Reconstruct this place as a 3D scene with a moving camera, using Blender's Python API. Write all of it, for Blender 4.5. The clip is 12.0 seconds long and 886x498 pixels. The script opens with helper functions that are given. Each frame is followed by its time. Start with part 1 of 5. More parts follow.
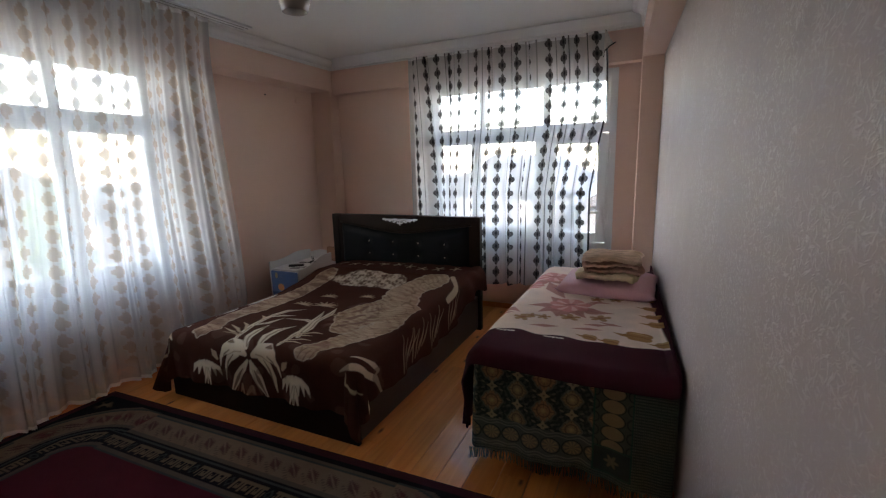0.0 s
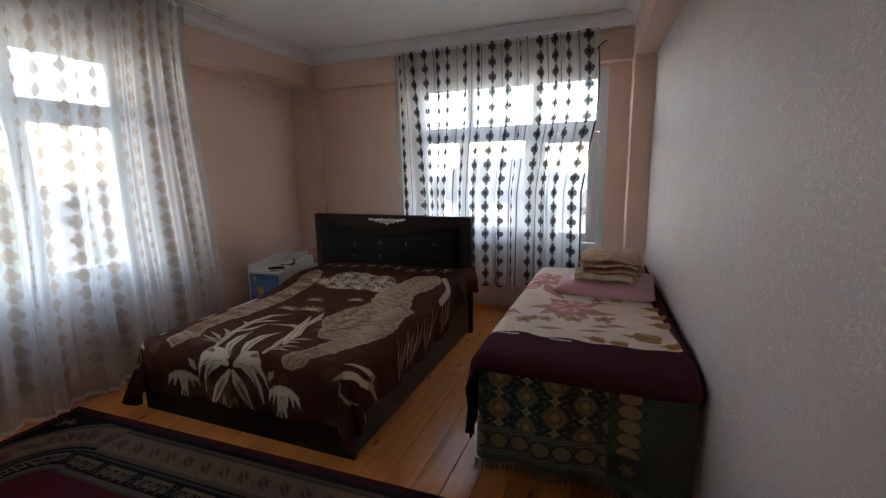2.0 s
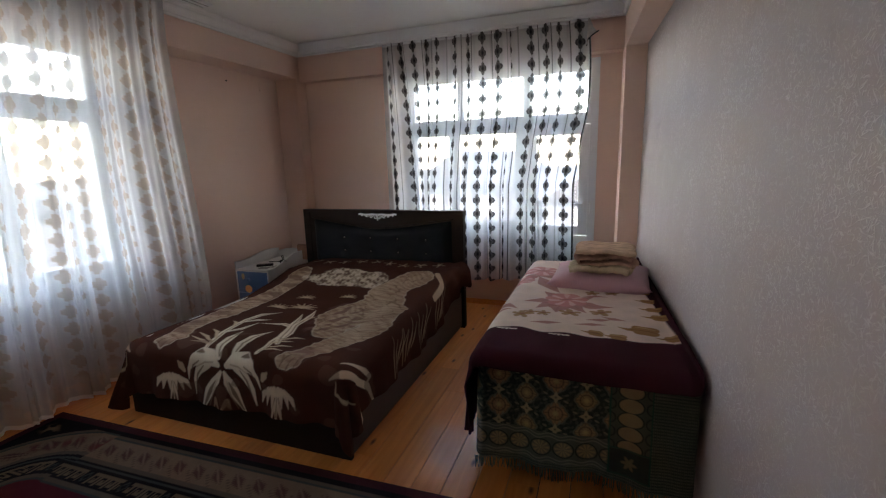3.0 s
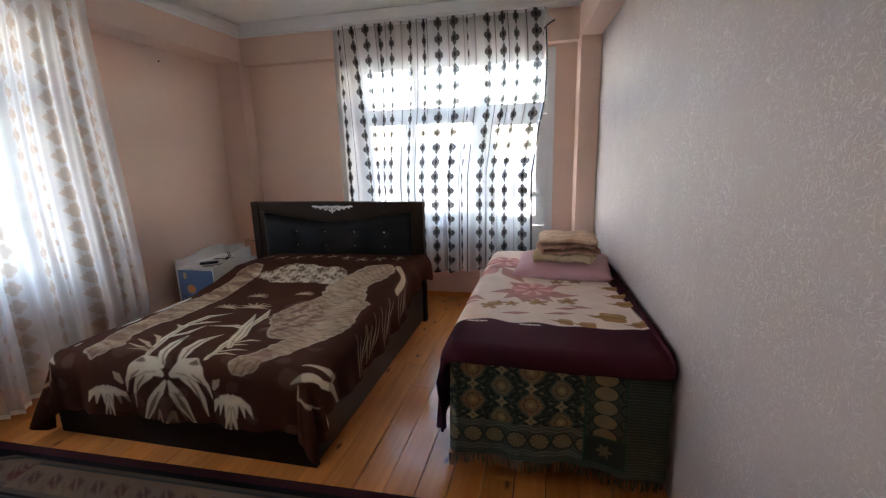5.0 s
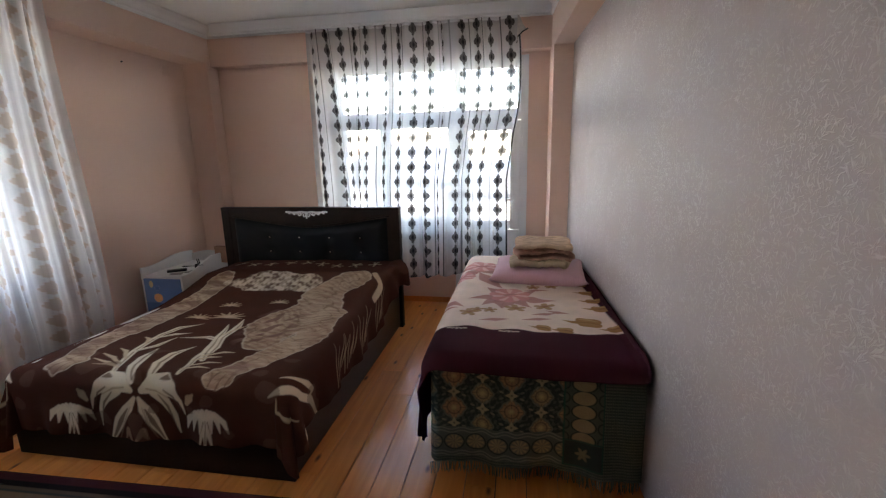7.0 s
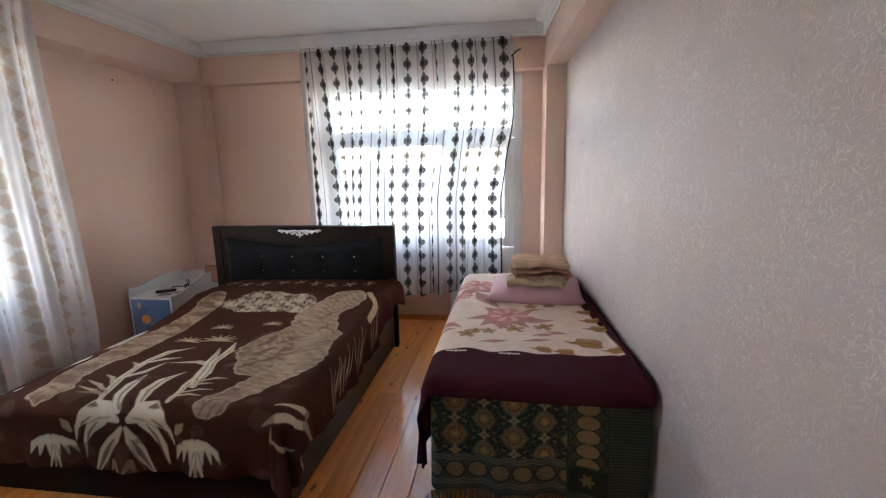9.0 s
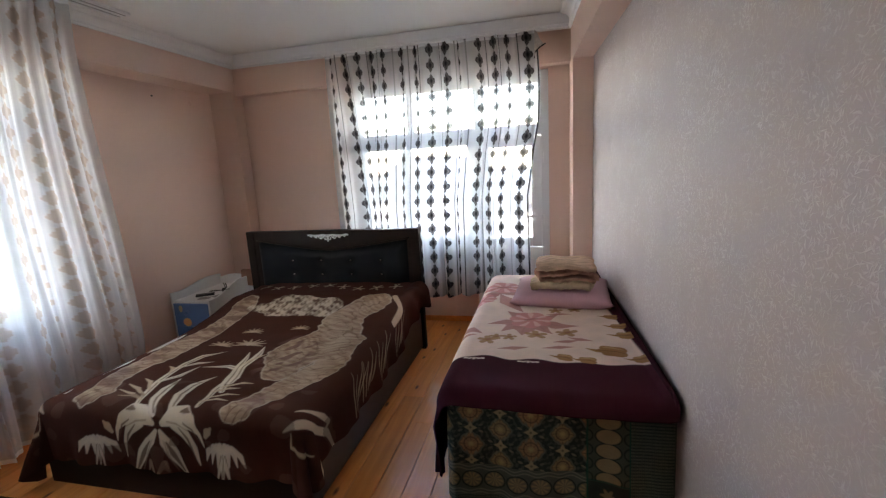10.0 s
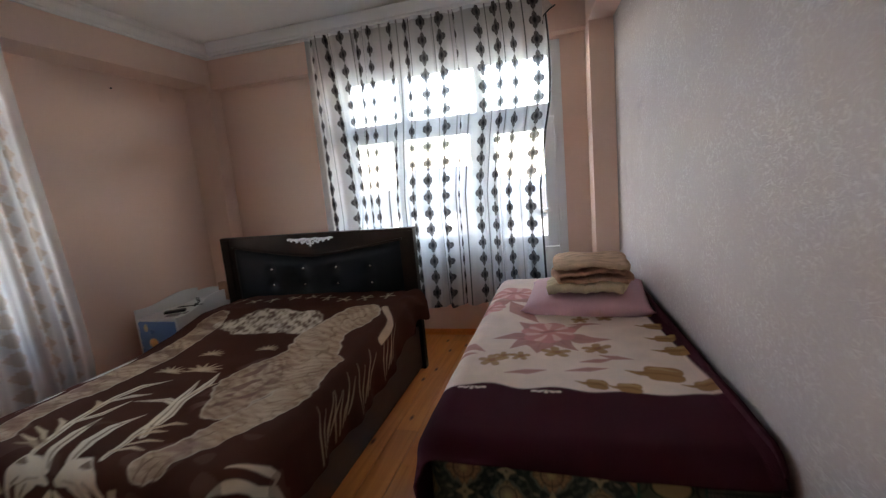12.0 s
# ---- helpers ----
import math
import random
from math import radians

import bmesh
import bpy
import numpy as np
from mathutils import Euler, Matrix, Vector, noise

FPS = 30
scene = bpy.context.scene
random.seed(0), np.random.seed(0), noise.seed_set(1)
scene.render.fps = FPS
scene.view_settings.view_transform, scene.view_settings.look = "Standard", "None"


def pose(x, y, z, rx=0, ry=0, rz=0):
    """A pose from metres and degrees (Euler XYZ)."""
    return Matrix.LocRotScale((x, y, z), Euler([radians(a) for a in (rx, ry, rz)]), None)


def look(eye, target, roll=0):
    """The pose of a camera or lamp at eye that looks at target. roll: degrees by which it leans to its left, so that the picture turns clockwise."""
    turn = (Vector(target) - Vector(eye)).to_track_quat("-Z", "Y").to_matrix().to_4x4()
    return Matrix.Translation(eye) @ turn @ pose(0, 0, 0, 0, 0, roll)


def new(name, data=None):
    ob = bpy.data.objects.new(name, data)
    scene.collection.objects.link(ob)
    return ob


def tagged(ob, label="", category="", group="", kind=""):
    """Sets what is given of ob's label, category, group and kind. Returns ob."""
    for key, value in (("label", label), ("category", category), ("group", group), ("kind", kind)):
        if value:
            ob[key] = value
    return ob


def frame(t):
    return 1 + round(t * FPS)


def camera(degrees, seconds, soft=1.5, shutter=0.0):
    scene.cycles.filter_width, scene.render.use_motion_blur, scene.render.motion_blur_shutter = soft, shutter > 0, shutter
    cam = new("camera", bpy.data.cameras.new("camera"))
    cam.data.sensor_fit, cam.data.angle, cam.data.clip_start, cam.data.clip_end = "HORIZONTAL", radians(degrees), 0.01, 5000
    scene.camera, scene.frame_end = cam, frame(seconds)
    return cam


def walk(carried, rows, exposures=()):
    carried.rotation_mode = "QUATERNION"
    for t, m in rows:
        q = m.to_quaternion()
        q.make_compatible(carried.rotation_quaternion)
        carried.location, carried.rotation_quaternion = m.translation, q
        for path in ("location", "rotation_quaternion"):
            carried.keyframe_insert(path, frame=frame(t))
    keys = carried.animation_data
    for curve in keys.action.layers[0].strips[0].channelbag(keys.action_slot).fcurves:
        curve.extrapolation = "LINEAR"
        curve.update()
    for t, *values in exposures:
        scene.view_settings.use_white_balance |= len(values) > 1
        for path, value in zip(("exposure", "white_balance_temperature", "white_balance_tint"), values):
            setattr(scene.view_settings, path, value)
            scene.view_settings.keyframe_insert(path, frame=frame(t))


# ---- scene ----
cam = camera(90.5, 12.0, soft=1.2, shutter=0.4)
PATH = [
    (0, (1.05, 0.992, 1.565), (0.219, 2.774, 1.2), -1.5),
    (0.5, (1.012, 1.053, 1.543), (0.179, 2.835, 1.187), -1.5),
    (1, (0.968, 1.069, 1.531), (0.155, 2.863, 1.187), -1.3),
    (1.5, (0.907, 1.066, 1.524), (0.139, 2.881, 1.179), -1.2),
    (2, (0.867, 1.055, 1.525), (0.142, 2.885, 1.17), -1.1),
    (2.5, (0.832, 1.044, 1.538), (0.144, 2.884, 1.163), -1.2),
    (3, (0.808, 1.08, 1.527), (0.139, 2.925, 1.142), -1.6),
    (5, (0.695, 1.145, 1.501), (0.244, 3.047, 1.079), -1.5),
    (5.5, (0.636, 1.098, 1.528), (0.245, 3.011, 1.094), -0.9),
    (6, (0.643, 1.11, 1.536), (0.271, 3.026, 1.098), -1.0),
    (6.5, (0.655, 1.129, 1.53), (0.303, 3.051, 1.102), -1.2),
    (7, (0.663, 1.141, 1.537), (0.333, 3.069, 1.118), -1.2),
    (9, (0.618, 1.17, 1.564), (0.33, 3.117, 1.209), -1.3),
    (9.5, (0.676, 1.201, 1.572), (0.3, 3.134, 1.222), -2.3),
    (10, (0.728, 1.222, 1.615), (0.267, 3.132, 1.245), -3.2),
    (10.5, (0.759, 1.276, 1.602), (0.216, 3.163, 1.22), -4.2),
    (11, (0.764, 1.332, 1.575), (0.15, 3.194, 1.18), -4.8),
    (11.5, (0.773, 1.461, 1.5), (0.171, 3.33, 1.115), -5.5),
    (12, (0.716, 1.782, 1.42), (0.185, 3.685, 1.111), -5.2),
]
EXPOSURE = [(0.0, 4.3), (3.0, 4.35), (5.0, 5.0), (5.5, 4.8), (6.0, 4.82), (7.0, 4.85), (9.0, 5.25), (9.5, 5.15), (10.0, 4.95), (10.5, 4.75), (11.0, 4.4), (11.5, 4.3), (12.0, 4.65)]
walk(cam, [(t, look(eye, target, roll)) for t, eye, target, roll in PATH], [(t, stops + 0.10, 8350, 19) for t, stops in EXPOSURE])

# ---- world, sun ----
world = bpy.data.worlds.new("sky")
scene.world = world
world.use_nodes = True
wn = world.node_tree
sky = wn.nodes.new("ShaderNodeTexSky")
sky.sky_type, sky.sun_disc = "NISHITA", False
sky.sun_elevation, sky.sun_rotation = radians(38), radians(150)
sky.air_density, sky.dust_density = 1.0, 0.2
wn.links.new(sky.outputs[0], wn.nodes["Background"].inputs[0])
wn.nodes["Background"].inputs[1].default_value = 0.15
sun = new("sun", bpy.data.lights.new("sun", "SUN"))
sun.data.energy, sun.data.angle, sun.data.color = 1.2, radians(12), (1.0, 0.96, 0.9)
sun.matrix_world = look((0, 0, 20), Vector((0, 0, 20)) - Vector((math.sin(radians(150)) * math.cos(radians(38)), math.cos(radians(150)) * math.cos(radians(38)), math.sin(radians(38)))))


# ---- materials ----
def material(name, colour=(0.5, 0.5, 0.5), rough=0.6, metal=0.0, dye=False, grain=8.0, vary=0.12, bump=0.1, bump_scale=200.0, sheen=0.0, coat=0.0, gloss=0.5):
    """A plain surface with large stains, fine grain and relief; dye: its colours come from the cloth's own pattern."""
    m = bpy.data.materials.new(name)
    m.use_nodes = True
    n, l = m.node_tree.nodes, m.node_tree.links
    b = n["Principled BSDF"]
    b.inputs["Roughness"].default_value, b.inputs["Metallic"].default_value = rough, metal
    b.inputs["Sheen Weight"].default_value, b.inputs["Coat Weight"].default_value = sheen, coat
    b.inputs["Specular IOR Level"].default_value = gloss
    co = n.new("ShaderNodeTexCoord").outputs["Object"]
    big, fine = n.new("ShaderNodeTexNoise"), n.new("ShaderNodeTexNoise")
    big.inputs["Scale"].default_value, big.inputs["Detail"].default_value = grain, 6
    fine.inputs["Scale"].default_value, fine.inputs["Detail"].default_value = bump_scale, 3
    l.new(co, big.inputs["Vector"])
    l.new(co, fine.inputs["Vector"])
    mix = n.new("ShaderNodeMath")
    mix.operation = "MULTIPLY_ADD"
    l.new(big.outputs["Fac"], mix.inputs[0])
    mix.inputs[1].default_value, mix.inputs[2].default_value = 2 * vary, 1 - vary
    mix2 = n.new("ShaderNodeMath")
    mix2.operation = "MULTIPLY_ADD"
    l.new(fine.outputs["Fac"], mix2.inputs[0])
    mix2.inputs[1].default_value = vary
    l.new(mix.outputs[0], mix2.inputs[2])
    tint = n.new("ShaderNodeVectorMath")
    tint.operation = "SCALE"
    l.new(mix2.outputs[0], tint.inputs["Scale"])
    if dye:
        at = n.new("ShaderNodeAttribute")
        at.attribute_name = "dye"
        l.new(at.outputs["Color"], tint.inputs[0])
    else:
        tint.inputs[0].default_value = colour[:3]
    l.new(tint.outputs[0], b.inputs["Base Color"])
    rr = n.new("ShaderNodeMapRange")
    rr.inputs["To Min"].default_value, rr.inputs["To Max"].default_value = max(rough - 0.08, 0.02), min(rough + 0.08, 1)
    l.new(big.outputs["Fac"], rr.inputs["Value"])
    l.new(rr.outputs[0], b.inputs["Roughness"])
    bp = n.new("ShaderNodeBump")
    bp.inputs["Strength"].default_value, bp.inputs["Distance"].default_value = bump, 0.004
    l.new(fine.outputs["Fac"], bp.inputs["Height"])
    l.new(bp.outputs[0], b.inputs["Normal"])
    return m


def wallpaper_material():
    """Off-white vinyl wallpaper with raised short straws lying in all directions."""
    m = material("fibre_wallpaper", (0.455, 0.376, 0.362), 0.6, vary=0.05, grain=1.5)
    n, l = m.node_tree.nodes, m.node_tree.links
    b = n["Principled BSDF"]
    co = n.new("ShaderNodeTexCoord").outputs["Object"]
    warp = n.new("ShaderNodeTexNoise")
    warp.inputs["Scale"].default_value = 16
    l.new(co, warp.inputs["Vector"])
    bent = n.new("ShaderNodeMixRGB")
    bent.blend_type, bent.inputs[0].default_value = "ADD", 0.035
    l.new(co, bent.inputs[1])
    l.new(warp.outputs["Color"], bent.inputs[2])
    straws = None
    for k, angle in enumerate((20, 65, 110, 155)):
        turn = n.new("ShaderNodeMapping")
        turn.vector_type = "TEXTURE"
        turn.inputs["Location"].default_value = (0.3 * k, 1.7 * k, 0.9 * k)
        turn.inputs["Rotation"].default_value = (radians(angle), 0, 0)
        turn.inputs["Scale"].default_value = (0.05, 0.027, 0.0062)
        l.new(bent.outputs[0], turn.inputs["Vector"])
        straw = n.new("ShaderNodeTexNoise")
        straw.inputs["Scale"].default_value, straw.inputs["Detail"].default_value = 1.0, 1
        l.new(turn.outputs[0], straw.inputs["Vector"])
        cut = n.new("ShaderNodeMapRange")
        cut.inputs["From Min"].default_value, cut.inputs["From Max"].default_value = 0.60, 0.74
        l.new(straw.outputs["Fac"], cut.inputs["Value"])
        if straws is None:
            straws = cut.outputs[0]
        else:
            top = n.new("ShaderNodeMath")
            top.operation = "MAXIMUM"
            l.new(straws, top.inputs[0])
            l.new(cut.outputs[0], top.inputs[1])
            straws = top.outputs[0]
    patch = n.new("ShaderNodeTexNoise")
    patch.inputs["Scale"].default_value, patch.inputs["Detail"].default_value = 5.0, 3
    l.new(co, patch.inputs["Vector"])
    dense = n.new("ShaderNodeMapRange")
    dense.inputs["From Min"].default_value, dense.inputs["From Max"].default_value = 0.38, 0.60
    dense.inputs["To Min"].default_value = 0.25
    l.new(patch.outputs["Fac"], dense.inputs["Value"])
    sown = n.new("ShaderNodeMath")
    sown.operation = "MULTIPLY"
    l.new(straws, sown.inputs[0])
    l.new(dense.outputs[0], sown.inputs[1])
    straws = sown.outputs[0]
    old = b.inputs["Base Color"].links[0].from_socket
    part_way = n.new("ShaderNodeMath")
    part_way.operation = "MULTIPLY"
    part_way.inputs[1].default_value = 0.32
    l.new(straws, part_way.inputs[0])
    tone = n.new("ShaderNodeMixRGB")
    l.new(part_way.outputs[0], tone.inputs[0])
    l.new(old, tone.inputs[1])
    tone.inputs[2].default_value = (0.78, 0.71, 0.70, 1)
    smear = n.new("ShaderNodeTexNoise")
    smear.inputs["Scale"].default_value, smear.inputs["Detail"].default_value = 3.2, 6
    l.new(co, smear.inputs["Vector"])
    dirt = n.new("ShaderNodeMapRange")
    dirt.inputs["From Min"].default_value, dirt.inputs["From Max"].default_value = 0.62, 0.76
    dirt.inputs["To Min"].default_value, dirt.inputs["To Max"].default_value = 1.0, 0.86
    l.new(smear.outputs["Fac"], dirt.inputs["Value"])
    worn = n.new("ShaderNodeVectorMath")
    worn.operation = "SCALE"
    l.new(tone.outputs[0], worn.inputs[0])
    l.new(dirt.outputs[0], worn.inputs["Scale"])
    l.new(worn.outputs[0], b.inputs["Base Color"])
    shine = n.new("ShaderNodeMapRange")
    shine.inputs["To Min"].default_value, shine.inputs["To Max"].default_value = 0.62, 0.36
    l.new(straws, shine.inputs["Value"])
    l.new(shine.outputs[0], b.inputs["Roughness"])
    bp = n.new("ShaderNodeBump")
    bp.inputs["Strength"].default_value, bp.inputs["Distance"].default_value = 0.5, 0.0018
    l.new(straws, bp.inputs["Height"])
    l.new(bp.outputs[0], b.inputs["Normal"])
    return m


def pine_material():
    """Varnished knotty pine boards, each of its own shade."""
    m = bpy.data.materials.new("varnished_pine")
    m.use_nodes = True
    n, l = m.node_tree.nodes, m.node_tree.links
    b = n["Principled BSDF"]
    co = n.new("ShaderNodeTexCoord").outputs["Object"]
    info = n.new("ShaderNodeObjectInfo")
    off = n.new("ShaderNodeVectorMath")
    off.operation = "MULTIPLY_ADD"
    l.new(info.outputs["Random"], off.inputs[0])
    off.inputs[1].default_value = (37, 91, 13)
    l.new(co, off.inputs[2])
    grain_map = n.new("ShaderNodeMapping")
    grain_map.inputs["Scale"].default_value = (20, 1.1, 20)
    l.new(off.outputs[0], grain_map.inputs["Vector"])
    grain = n.new("ShaderNodeTexNoise")
    grain.inputs["Scale"].default_value, grain.inputs["Detail"].default_value, grain.inputs["Distortion"].default_value = 1.0, 4, 1.6
    l.new(grain_map.outputs[0], grain.inputs["Vector"])
    ramp = n.new("ShaderNodeValToRGB")
    e = ramp.color_ramp.elements
    e[0].position, e[0].color = 0.25, (0.70, 0.215, 0.048, 1)
    e[1].position, e[1].color = 0.75, (0.88, 0.325, 0.085, 1)
    l.new(grain.outputs["Fac"], ramp.inputs[0])
    knot_map = n.new("ShaderNodeMapping")
    knot_map.inputs["Scale"].default_value = (7.5, 3.0, 0.01)
    l.new(off.outputs[0], knot_map.inputs["Vector"])
    knots = n.new("ShaderNodeTexVoronoi")
    knots.voronoi_dimensions = "2D"
    knots.inputs["Scale"].default_value = 1.0
    l.new(knot_map.outputs[0], knots.inputs["Vector"])
    spot = n.new("ShaderNodeMapRange")
    spot.inputs["From Min"].default_value, spot.inputs["From Max"].default_value = 0.03, 0.12
    spot.inputs["To Min"].default_value, spot.inputs["To Max"].default_value = 0.92, 0.0
    l.new(knots.outputs["Distance"], spot.inputs["Value"])
    some = n.new("ShaderNodeSeparateColor")
    l.new(knots.outputs["Color"], some.inputs[0])
    gate = n.new("ShaderNodeMath")
    gate.operation = "GREATER_THAN"
    gate.inputs[1].default_value = 0.70
    l.new(some.outputs[0], gate.inputs[0])
    kn = n.new("ShaderNodeMath")
    kn.operation = "MULTIPLY"
    l.new(spot.outputs[0], kn.inputs[0])
    l.new(gate.outputs[0], kn.inputs[1])
    mix = n.new("ShaderNodeMixRGB")
    l.new(kn.outputs[0], mix.inputs[0])
    l.new(ramp.outputs[0], mix.inputs[1])
    mix.inputs[2].default_value = (0.11, 0.026, 0.008, 1)
    shade = n.new("ShaderNodeHueSaturation")
    val = n.new("ShaderNodeMapRange")
    val.inputs["To Min"].default_value, val.inputs["To Max"].default_value = 0.86, 1.08
    l.new(info.outputs["Random"], val.inputs["Value"])
    l.new(val.outputs[0], shade.inputs["Value"])
    l.new(mix.outputs[0], shade.inputs["Color"])
    l.new(shade.outputs[0], b.inputs["Base Color"])
    b.inputs["Roughness"].default_value, b.inputs["Coat Weight"].default_value, b.inputs["Coat Roughness"].default_value = 0.38, 0.45, 0.12
    b.inputs["Specular IOR Level"].default_value = 0.25
    bp = n.new("ShaderNodeBump")
    bp.inputs["Strength"].default_value, bp.inputs["Distance"].default_value = 0.08, 0.003
    l.new(grain.outputs["Fac"], bp.inputs["Height"])
    l.new(bp.outputs[0], b.inputs["Normal"])
    return m


def sheer_material(name, clear):
    """Voile: part of the light goes straight through, part is scattered; the woven motifs of the dye are denser."""
    m = bpy.data.materials.new(name)
    m.use_nodes = True
    n, l = m.node_tree.nodes, m.node_tree.links
    n.remove(n["Principled BSDF"])
    out = n["Material Output"]
    at = n.new("ShaderNodeAttribute")
    at.attribute_name = "dye"
    dif, tra, glas = n.new("ShaderNodeBsdfDiffuse"), n.new("ShaderNodeBsdfTranslucent"), n.new("ShaderNodeBsdfTransparent")
    l.new(at.outputs["Color"], dif.inputs["Color"])
    l.new(at.outputs["Color"], tra.inputs["Color"])
    cloth = n.new("ShaderNodeMixShader")
    cloth.inputs[0].default_value = 0.62
    l.new(dif.outputs[0], cloth.inputs[1])
    l.new(tra.outputs[0], cloth.inputs[2])
    weave = n.new("ShaderNodeTexNoise")
    weave.inputs["Scale"].default_value, weave.inputs["Detail"].default_value = 6, 5
    l.new(n.new("ShaderNodeTexCoord").outputs["Object"], weave.inputs["Vector"])
    wob = n.new("ShaderNodeMapRange")
    wob.inputs["To Min"].default_value, wob.inputs["To Max"].default_value = clear - 0.07, clear + 0.07
    l.new(weave.outputs["Fac"], wob.inputs["Value"])
    thin = n.new("ShaderNodeMath")
    thin.operation = "MULTIPLY"
    l.new(at.outputs["Alpha"], thin.inputs[0])
    l.new(wob.outputs[0], thin.inputs[1])
    mix = n.new("ShaderNodeMixShader")
    l.new(thin.outputs[0], mix.inputs[0])
    l.new(cloth.outputs[0], mix.inputs[1])
    l.new(glas.outputs[0], mix.inputs[2])
    l.new(mix.outputs[0], out.inputs["Surface"])
    return m


def glass_material():
    m = bpy.data.materials.new("window_glass")
    m.use_nodes = True
    b = m.node_tree.nodes["Principled BSDF"]
    b.inputs["Transmission Weight"].default_value, b.inputs["Roughness"].default_value, b.inputs["IOR"].default_value = 1.0, 0.0, 1.45
    b.inputs["Base Color"].default_value = (0.98, 1, 1, 1)
    return m


def haze_glow_material():
    """Far hills with an added even glow that stands in for bright mist."""
    m = bpy.data.materials.new("glowing_hills_backdrop")
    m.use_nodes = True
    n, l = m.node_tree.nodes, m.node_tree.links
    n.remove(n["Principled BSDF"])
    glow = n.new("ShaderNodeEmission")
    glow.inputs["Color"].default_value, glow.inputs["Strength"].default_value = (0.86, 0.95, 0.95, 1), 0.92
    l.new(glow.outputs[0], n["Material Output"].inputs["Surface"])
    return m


PINK = material("pink_plaster", (0.78, 0.555, 0.465), 0.8, grain=1.2, vary=0.06, bump=0.15, bump_scale=90)
WHITE = material("white_ceiling_paint", (0.84, 0.83, 0.81), 0.85, grain=1.0, vary=0.04, bump=0.1, bump_scale=120)
PLASTER = material("white_moulding", (0.82, 0.80, 0.78), 0.6, grain=4, vary=0.05, bump=0.05)
PAPER = wallpaper_material()
PINE = pine_material()
SUBFLOOR = material("dark_subfloor", (0.03, 0.018, 0.01), 0.9)
PVC = material("white_plastic", (0.78, 0.79, 0.80), 0.35, grain=3, vary=0.03, bump=0.02)
GLASS = glass_material()
WENGE = material("wenge_board", (0.018, 0.008, 0.006), 0.5, gloss=0.14, grain=14, vary=0.35, bump=0.12, bump_scale=60)
BOARD = material("brown_side_board", (0.060, 0.028, 0.019), 0.5, grain=14, vary=0.3, bump=0.12, bump_scale=60)
LEATHER = material("black_leatherette", (0.005, 0.006, 0.009), 0.5, gloss=0.14, grain=20, vary=0.2, bump=0.25, bump_scale=350)
SILVER = material("silver_metal", (0.85, 0.86, 0.88), 0.35, 0.7, grain=30, vary=0.1)
CRYSTAL = material("clear_crystal", (0.6, 0.62, 0.65), 0.15, 0.8, grain=30, vary=0.1)
PLUSH = material("printed_plush", gloss=0.06, rough=0.9, dye=True, grain=9, vary=0.22, bump=0.35, bump_scale=260, sheen=0.0)
WOVEN = material("woven_cloth", gloss=0.06, rough=0.95, dye=True, grain=25, vary=0.25, bump=0.6, bump_scale=320)
RUG = material("rug_pile", gloss=0.06, rough=1.0, dye=True, grain=18, vary=0.2, bump=0.6, bump_scale=300)
FOAM = material("mattress_ticking", (0.6, 0.57, 0.52), 0.9)
PINKCOTTON = material("pink_cotton", (0.60, 0.33, 0.37), 0.8, grain=7, vary=0.1, bump=0.3, bump_scale=60, sheen=0.2)
CREAM = material("cream_quilt", (0.55, 0.46, 0.28), 0.9, grain=14, vary=0.25, bump=0.4, bump_scale=70)
ROSE = material("rose_brown_blanket", (0.42, 0.225, 0.145), 0.9, grain=22, vary=0.35, bump=0.4, bump_scale=90)
LACQUER = material("white_lacquer", (0.74, 0.74, 0.73), 0.35, grain=5, vary=0.04, bump=0.02)
BLUE = material("blue_lacquer", (0.13, 0.25, 0.50), 0.4, grain=6, vary=0.08, bump=0.02)
ORANGE = material("orange_paint", (0.75, 0.38, 0.14), 0.5, grain=30, vary=0.2)
BLACK = material("black_plastic", (0.012, 0.012, 0.013), 0.35, grain=20, vary=0.1)
GREY = material("grey_paper", (0.30, 0.29, 0.28), 0.6, grain=20, vary=0.2)
VOILE = sheer_material("white_voile", 0.47)
VOILE_DARK = sheer_material("white_voile_dark_motif", 0.52)
EARTH = material("dry_ground", (0.022, 0.025, 0.025), 0.95, grain=0.05, vary=0.3)
RENDERED = material("house_render", (0.07, 0.07, 0.075), 0.9, grain=0.6, vary=0.1)
TILES = material("metal_roof", (0.03, 0.03, 0.034), 0.6, grain=0.8, vary=0.15)
LEAF = material("dark_leaves", (0.05, 0.08, 0.04), 0.8, grain=2, vary=0.4)
BARK = material("bark", (0.10, 0.075, 0.05), 0.95, grain=6, vary=0.3)
FROST = material("frosted_glass", (0.8, 0.77, 0.72), 0.25, grain=10, vary=0.05)
FROST.node_tree.nodes["Principled BSDF"].inputs["Transmission Weight"].default_value = 0.35
BRASS = material("pale_brass", (0.6, 0.45, 0.25), 0.3, 1.0)


# ---- builders ----
def box(bm, x0, x1, y0, y1, z0, z1, bevel=0.0, seg=2):
    got = bmesh.ops.create_cube(bm, size=1.0, matrix=Matrix.LocRotScale(((x0 + x1) / 2, (y0 + y1) / 2, (z0 + z1) / 2), None, (x1 - x0, y1 - y0, z1 - z0)))
    if bevel:
        edges = list({e for v in got["verts"] for e in v.link_edges})
        bmesh.ops.bevel(bm, geom=edges, offset=bevel, segments=seg, profile=0.6, affect="EDGES")
    return bm


def boxes(*args, bevel=0.0):
    bm = bmesh.new()
    for a in args:
        box(bm, *a, bevel=bevel)
    return bm


